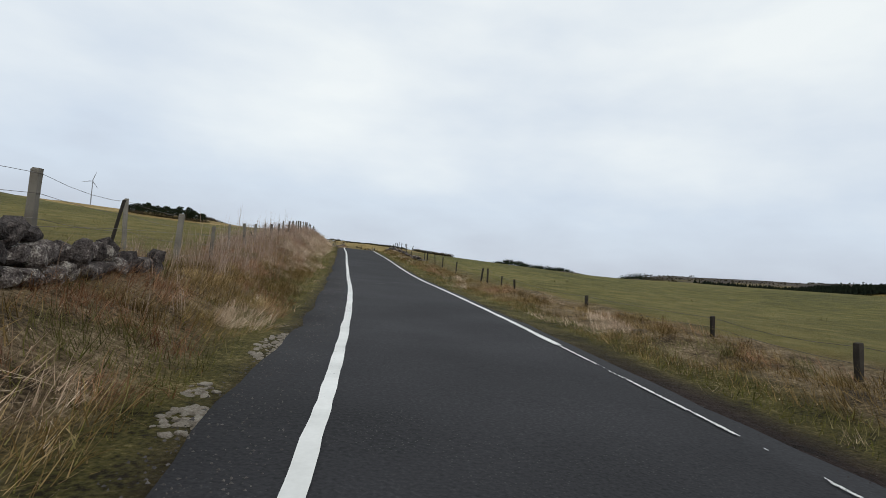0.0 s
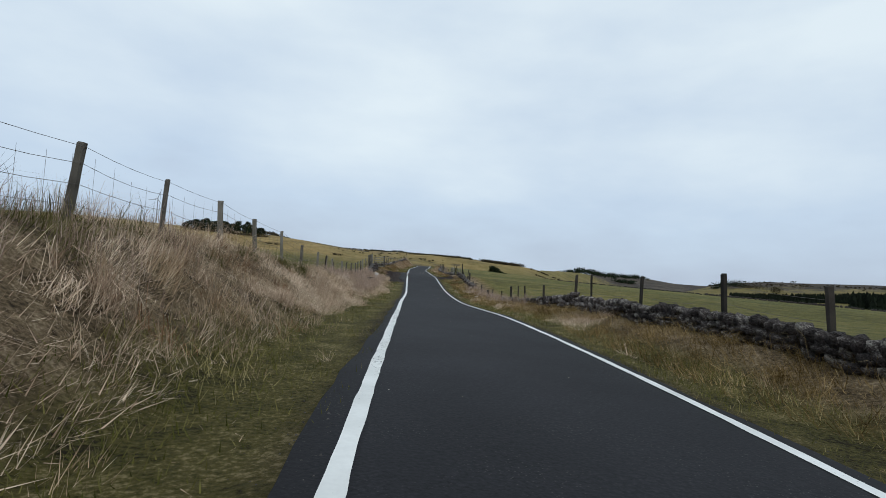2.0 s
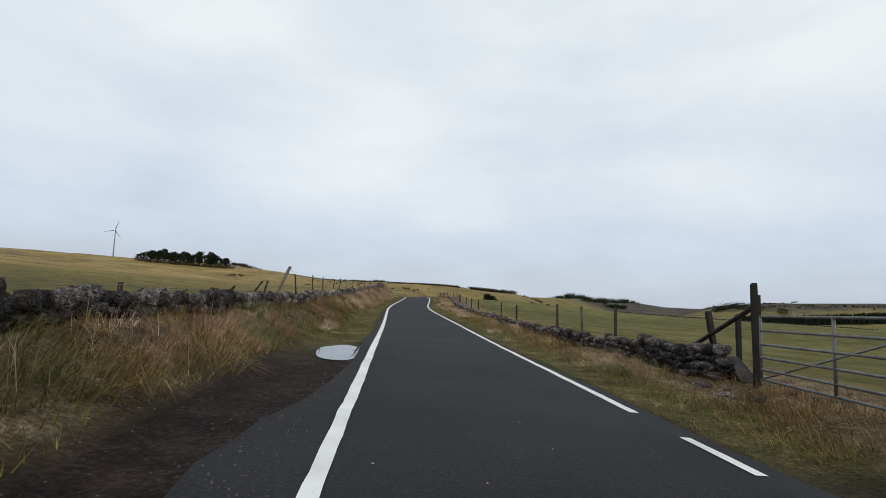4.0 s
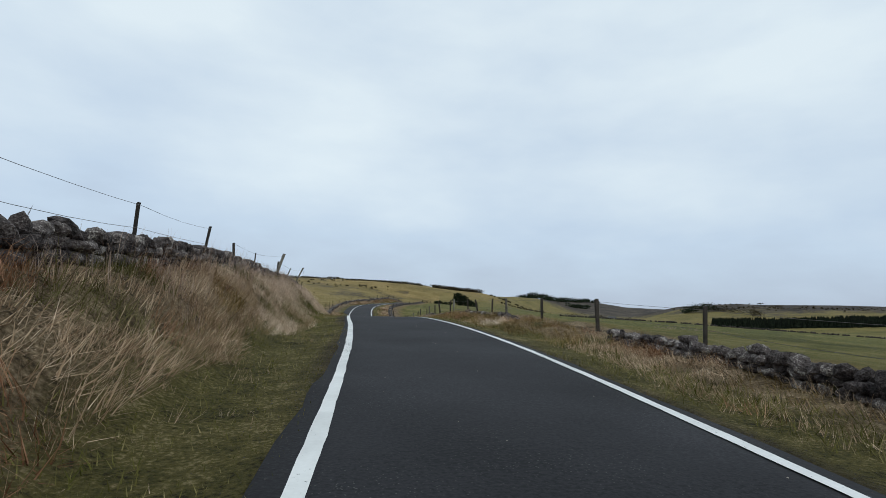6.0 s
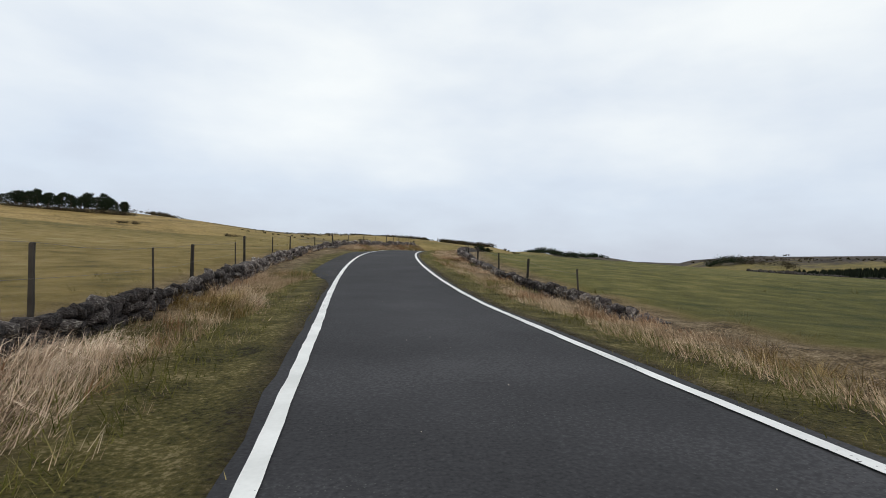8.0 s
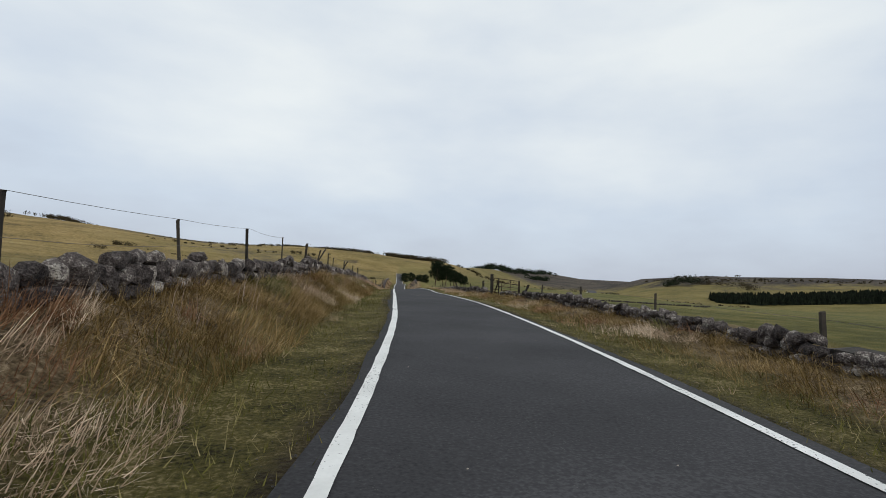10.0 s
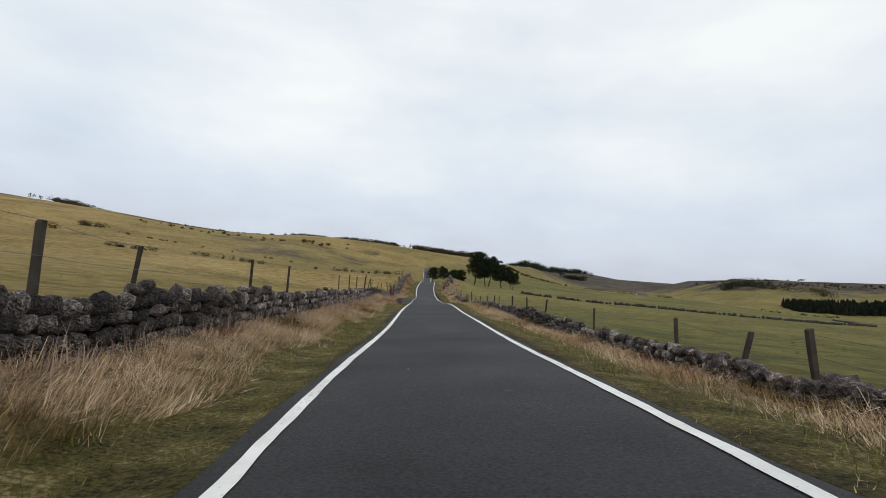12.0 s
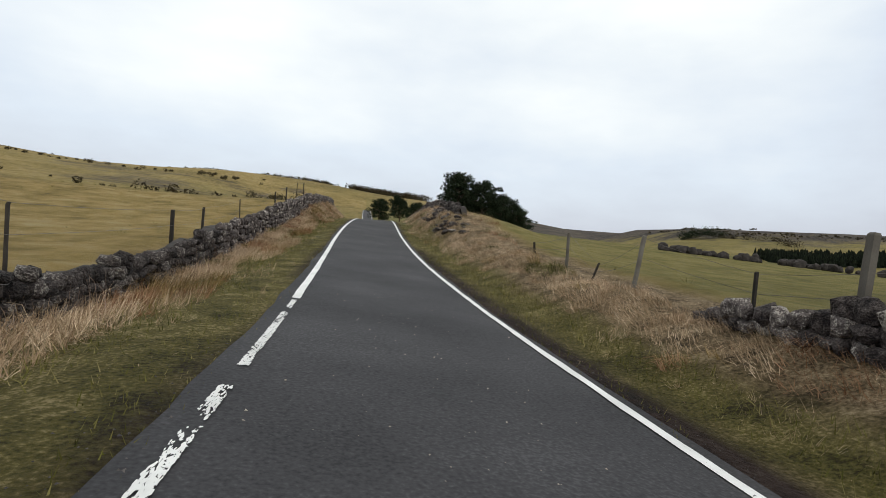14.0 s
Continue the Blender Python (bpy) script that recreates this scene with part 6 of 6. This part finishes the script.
def cottage(x, y, turn, label):
    z = float(world_ground(x, y))
    h = thing("cottage", label, "house", pose(x, y, z, 0, 0, turn))
    wall = [(-6, -3, -1), (6, -3, -1), (6, 3, -1), (-6, 3, -1), (-6, -3, 3), (6, -3, 3), (6, 3, 3), (-6, 3, 3), (-6, 0, 5.6), (6, 0, 5.6)]
    walls = part("wall", mesh_from("wall", wall, [(0, 1, 5, 4), (2, 3, 7, 6), (1, 2, 6, 9, 5), (3, 0, 4, 8, 7)], M_WHITE), h)
    top = [(-6.3, -3.4, 2.8), (6.3, -3.4, 2.8), (6.3, 0, 5.85), (-6.3, 0, 5.85), (6.3, 3.4, 2.8), (-6.3, 3.4, 2.8)]
    part("roof", mesh_from("roof", top + [(a, b, c - 0.15) for a, b, c in top], [(0, 1, 2, 3), (3, 2, 4, 5), (7, 6, 9, 8), (8, 9, 11, 10), (0, 6, 7, 1), (5, 4, 10, 11), (1, 7, 8, 2), (2, 8, 10, 4), (3, 9, 6, 0), (5, 11, 9, 3)], M_SLATE), h)
    for k in (-3.2, 3.2):
        part("window", mesh_from("window", [(k - 0.5, -3.03, 0.9), (k + 0.5, -3.03, 0.9), (k + 0.5, -3.03, 2.2), (k - 0.5, -3.03, 2.2)], [(0, 1, 2, 3)], M_WATER), walls)
    return h


cottage(250, 905, 15, "tiny white cottage among the far fields")

# ---- clutter along the verges ----
def fallen(name, label, category, s, u, pieces, mat, seed, group=""):
    """A loose heap of poles or branches lying on the ground: (along, across, length, radius, turn, rise)."""
    base = spot(s, u)
    t = thing(name, label, category, base, group)
    r = np.random.default_rng(seed)
    for k, (ds, du, long, rad, turn, rise) in enumerate(pieces):
        a = math.radians(turn)
        p = np.linspace(-0.5, 0.5, 6)[:, None] * np.array([long * math.sin(a), long * math.cos(a), 0.0])
        p[:, 2] += (0.06 if rad > 0.01 else 0.045) + rise * np.linspace(0, 1, 6) + 0.01 * r.normal(size=6)
        p[:, :2] += r.normal(0, 0.015 * long, (6, 2))
        p += np.array([du, ds, 0.0])
        part("pole" if rad > 0.03 else "branch", tapered([(p, np.linspace(rad, rad * 0.7, 6))], mat, "pole", 7), t)
    return t


fallen("fallen_timbers", "grey fallen poles heaped by the collapsed wall", "timber", 235.5, -6.2, [(0.2, 0, 2.0, 0.06, 62, 0.12), (1.0, 0.4, 1.6, 0.05, 35, 0.05), (-0.6, 0.3, 1.4, 0.045, 110, 0.3), (1.9, 0.5, 1.8, 0.055, 84, 0.1), (0.5, -0.6, 1.3, 0.045, 15, 0.35), (2.6, 0.2, 1.1, 0.04, 130, 0.25), (3.2, 0.7, 1.5, 0.045, 50, 0.08)], M_POST, 701)
fallen("fallen_branches", "bleached dead branches lying on the bank", "branch", 95.0, -4.2, [(0, 0, 1.8, 0.022, 60, 0.25), (0.5, 0.2, 1.3, 0.018, 100, 0.1), (-0.4, -0.2, 1.5, 0.02, 20, 0.3), (0.2, 0.3, 0.9, 0.012, 140, 0.2)], M_POST, 702)
fallen("broken_rails", "dark broken rails leaning against the stock fence", "timber", 113.4, -4.95, [(0.3, 0, 1.5, 0.032, 10, 0.95), (0.6, 0, 1.9, 0.02, 0, 0.75), (-1.2, 0.1, 1.6, 0.032, -8, 0.6)], M_DARKPOST, 703)
fallen("broken_rails", "dark broken rails leaning on the ruined wall", "timber", 125.5, -4.6, [(0, 0, 1.4, 0.03, 5, 0.12), (1.8, 0, 1.2, 0.028, -6, 0.27), (3.2, 0.05, 1.1, 0.028, 0, 0.32), (-2.0, 0.1, 1.8, 0.035, 8, 0.08)], M_DARKPOST, 704)


def board(s, u, w, h, label, mat, lean=-32, turn=20):
    bm = bmesh.new()
    bmesh.ops.create_cube(bm, size=1.0)
    bmesh.ops.scale(bm, vec=(w, 0.025, h), verts=bm.verts)
    bmesh.ops.bevel(bm, geom=bm.edges[:], offset=0.006, segments=2, affect="EDGES")
    for v in bm.verts:
        v.co.y += 0.04 * (v.co.x / w) ** 2 - 0.02 * v.co.z / h
    me = bpy.data.meshes.new("board")
    bm.to_mesh(me)
    bm.free()
    me.materials.append(mat)
    ob = new("discarded_board", me)
    ob.matrix_basis = spot(s, u, 0.2, turn, (lean, 24))
    return tagged(ob, label, "board")


board(105.8, -4.0, 0.3, 0.5, "weathered white panel lying in the dead grass", M_WHITE, lean=-18, turn=-12)


def bottle(s, u, label):
    rings = [(0.0, 0.0), (0.0, 0.034), (0.13, 0.036), (0.17, 0.03), (0.2, 0.014), (0.235, 0.014), (0.24, 0.0)]
    v, f, n = [], [], 12
    for z, q in rings:
        v += [(q * math.cos(math.tau * k / n), q * math.sin(math.tau * k / n), z) for k in range(n)]
    for i in range(len(rings) - 1):
        f += [(i * n + k, i * n + (k + 1) % n, (i + 1) * n + (k + 1) % n, (i + 1) * n + k) for k in range(n)]
    ob = new("litter_bottle", mesh_from("bottle", v, f, M_WHITE, True))
    ob.matrix_basis = spot(s, u, 0.06, 40, (0, 82))
    return tagged(ob, label, "bottle")


bottle(97.6, 3.05, "empty white plastic bottle dropped on the verge")


def puddle(s, u, long, wide, seed, label):
    n = 40
    t = math.tau * np.arange(n) / n
    q = 1 + 0.3 * waves(np.cos(t) * 2, np.sin(t) * 2, 2.6, seed)
    rings = [np.stack(on_ground(s + k * q * long * np.sin(t), u + k * q * wide * np.cos(t)), -1) for k in (1.0, 0.6, 0.25)]
    x, y, z = (float(v) for v in on_ground(s, u))
    v = np.concatenate(rings + [np.array([[x, y, z]])])
    v[:, 2] = np.maximum(v[:, 2], np.median(v[:, 2]) - 0.02)
    # level across, falling a little with the road
    along = v[:, 1] - y
    v[:, 2] = np.median(v[:, 2]) + float(np.polyfit(along, v[:, 2], 1)[0]) * along + 0.014
    f = []
    for i in (0, 1):
        f += [(i * n + k, i * n + (k + 1) % n, (i + 1) * n + (k + 1) % n, (i + 1) * n + k) for k in range(n)]
    f += [(2 * n + k, 2 * n + (k + 1) % n, 3 * n) for k in range(n)]
    return tagged(new("puddle", mesh_from("puddle", v, f, M_WATER, True)), label, "water", kind="structure")


puddle(129.5, -2.0, 1.15, 0.42, 711, "shallow rain puddle reflecting the sky at the road's edge")


def rock_patch(s, u, long, wide, count, mat, seed, label, size=(0.08, 0.22)):
    """Broken stones lying half sunk in the verge."""
    r = np.random.default_rng(seed)
    base = spot(s, u)
    inv = base.inverted()
    t = thing("rock_patch", label, "stones", base)
    for k in range(count):
        a, q = r.uniform(0, math.tau), math.sqrt(r.uniform(0, 1))
        m = spot(s + q * long * math.sin(a), u + q * wide * math.cos(a), 0.0, r.uniform(0, 360), (r.normal(0, 10), r.normal(0, 10)))
        z = r.uniform(*size)
        m = inv @ m @ Matrix.Diagonal((z * 1.3, z, z * 0.5, 1))
        ob = part("stone", LOOSE[mat][k % 6], t, m=m)
    return t


LOOSE = {}
for key, mat in (("pale", M_PALE), ("dark", M_STONE)):
    LOOSE[key] = []
    for me in STONES[:6]:
        c = me.copy()
        c.materials.clear()
        c.materials.append(mat)
        LOOSE[key].append(c)

rock_patch(9.2, -2.2, 0.32, 0.2, 80, "pale", 721, "pale broken rock showing through the verge", (0.03, 0.085))
rock_patch(12.0, -2.15, 0.9, 0.2, 120, "pale", 722, "pale broken rock showing through the verge", (0.03, 0.085))
rock_patch(9.9, -2.35, 0.25, 0.12, 20, "pale", 723, "pale broken rock showing through the verge", (0.03, 0.09))
rock_patch(452, 3.7, 3.0, 0.6, 26, "dark", 724, "lichened boulders on the grassy hump", (0.2, 0.5))
rock_patch(460, 3.9, 4.0, 0.7, 26, "dark", 725, "lichened boulders on the grassy hump", (0.2, 0.55))
rock_patch(228.5, -5.2, 2.5, 0.8, 14, "dark", 726, "stones fallen from the ruined wall", (0.14, 0.34))
rock_patch(126.8, 3.6, 0.9, 0.3, 10, "dark", 727, "stones fallen from the wall end", (0.12, 0.3))


def pebbles(s, u, size, mat, label, seed, lift=0.0):
    """Loose chippings: small four-faced stones, too many to count."""
    r = np.random.default_rng(seed)
    n = len(s)
    x, y, z = on_ground(s, u)
    e = np.where(u < 0, edge(s, -1), edge(s, 1))
    z = np.where(np.abs(u) < e, road_points(s, u)[:, 2], z)
    c = np.stack([x, y, z + lift], -1)
    t = np.array([(1, 0, -0.25), (-0.5, 0.87, -0.25), (-0.5, -0.87, -0.25), (0.1, 0.05, 0.75)])
    a = r.uniform(0, math.tau, n)
    k = np.stack([size * r.uniform(0.6, 1.5, n), size * r.uniform(0.6, 1.3, n), size * r.uniform(0.5, 1.1, n)], -1)
    v = t[None] * k[:, None]
    v = np.stack([v[..., 0] * np.cos(a)[:, None] - v[..., 1] * np.sin(a)[:, None], v[..., 0] * np.sin(a)[:, None] + v[..., 1] * np.cos(a)[:, None], v[..., 2]], -1) + c[:, None]
    loops = (4 * np.arange(n)[:, None] + np.array([0, 1, 3, 1, 2, 3, 2, 0, 3])).ravel()
    return tagged(new("loose_chippings", fast_mesh("loose_chippings", v.reshape(-1, 3), np.full(3 * n, 3), loops, mat)), label, "gravel", kind="stuff")


r = np.random.default_rng(730)
n = 26000
s = r.uniform(0, 460, n)
side = np.where(r.uniform(0, 1, n) < 0.62, -1, 1)
u = side * (1.56 + 0.55 * r.uniform(0, 1, n) ** 1.3)
ok = r.uniform(0, 1, n) < 0.6 + 0.7 * waves(s, u, 3, 96)
pebbles(s[ok], u[ok], r.uniform(0.004, 0.013, ok.sum()), M_GRIT, "loose grey-brown chippings along the asphalt margin", 731)
s = np.concatenate([r.uniform(105, 131, 3500), r.uniform(257, 275, 2500), r.uniform(404, 421, 4500), r.uniform(2, 62, 7000)])
u = -(1.6 + 1.7 * r.uniform(0, 1, len(s)))
u = np.where(s < 70, -(1.6 + 0.7 * r.uniform(0, 1, len(s))), u)
pebbles(s, u, r.uniform(0.005, 0.018, len(s)), M_GRIT, "loose stones and grit in the muddy lay-by", 732)
s, u = np.concatenate([r.uniform(60, 460, 500), r.uniform(402, 436, 420)]), np.concatenate([r.uniform(-1.3, 1.3, 500), r.normal(-0.1, 0.6, 420).clip(-1.9, 1.3)])
pebbles(s, u, r.uniform(0.005, 0.014, len(s)), M_PALE, "scattered pale chips lying on the asphalt", 733)
fallen("dropped_stick", "short pale stick lying on the road", "stick", 198.6, 0.2, [(0, 0, 0.26, 0.009, 80, 0.0)], M_POST, 734)
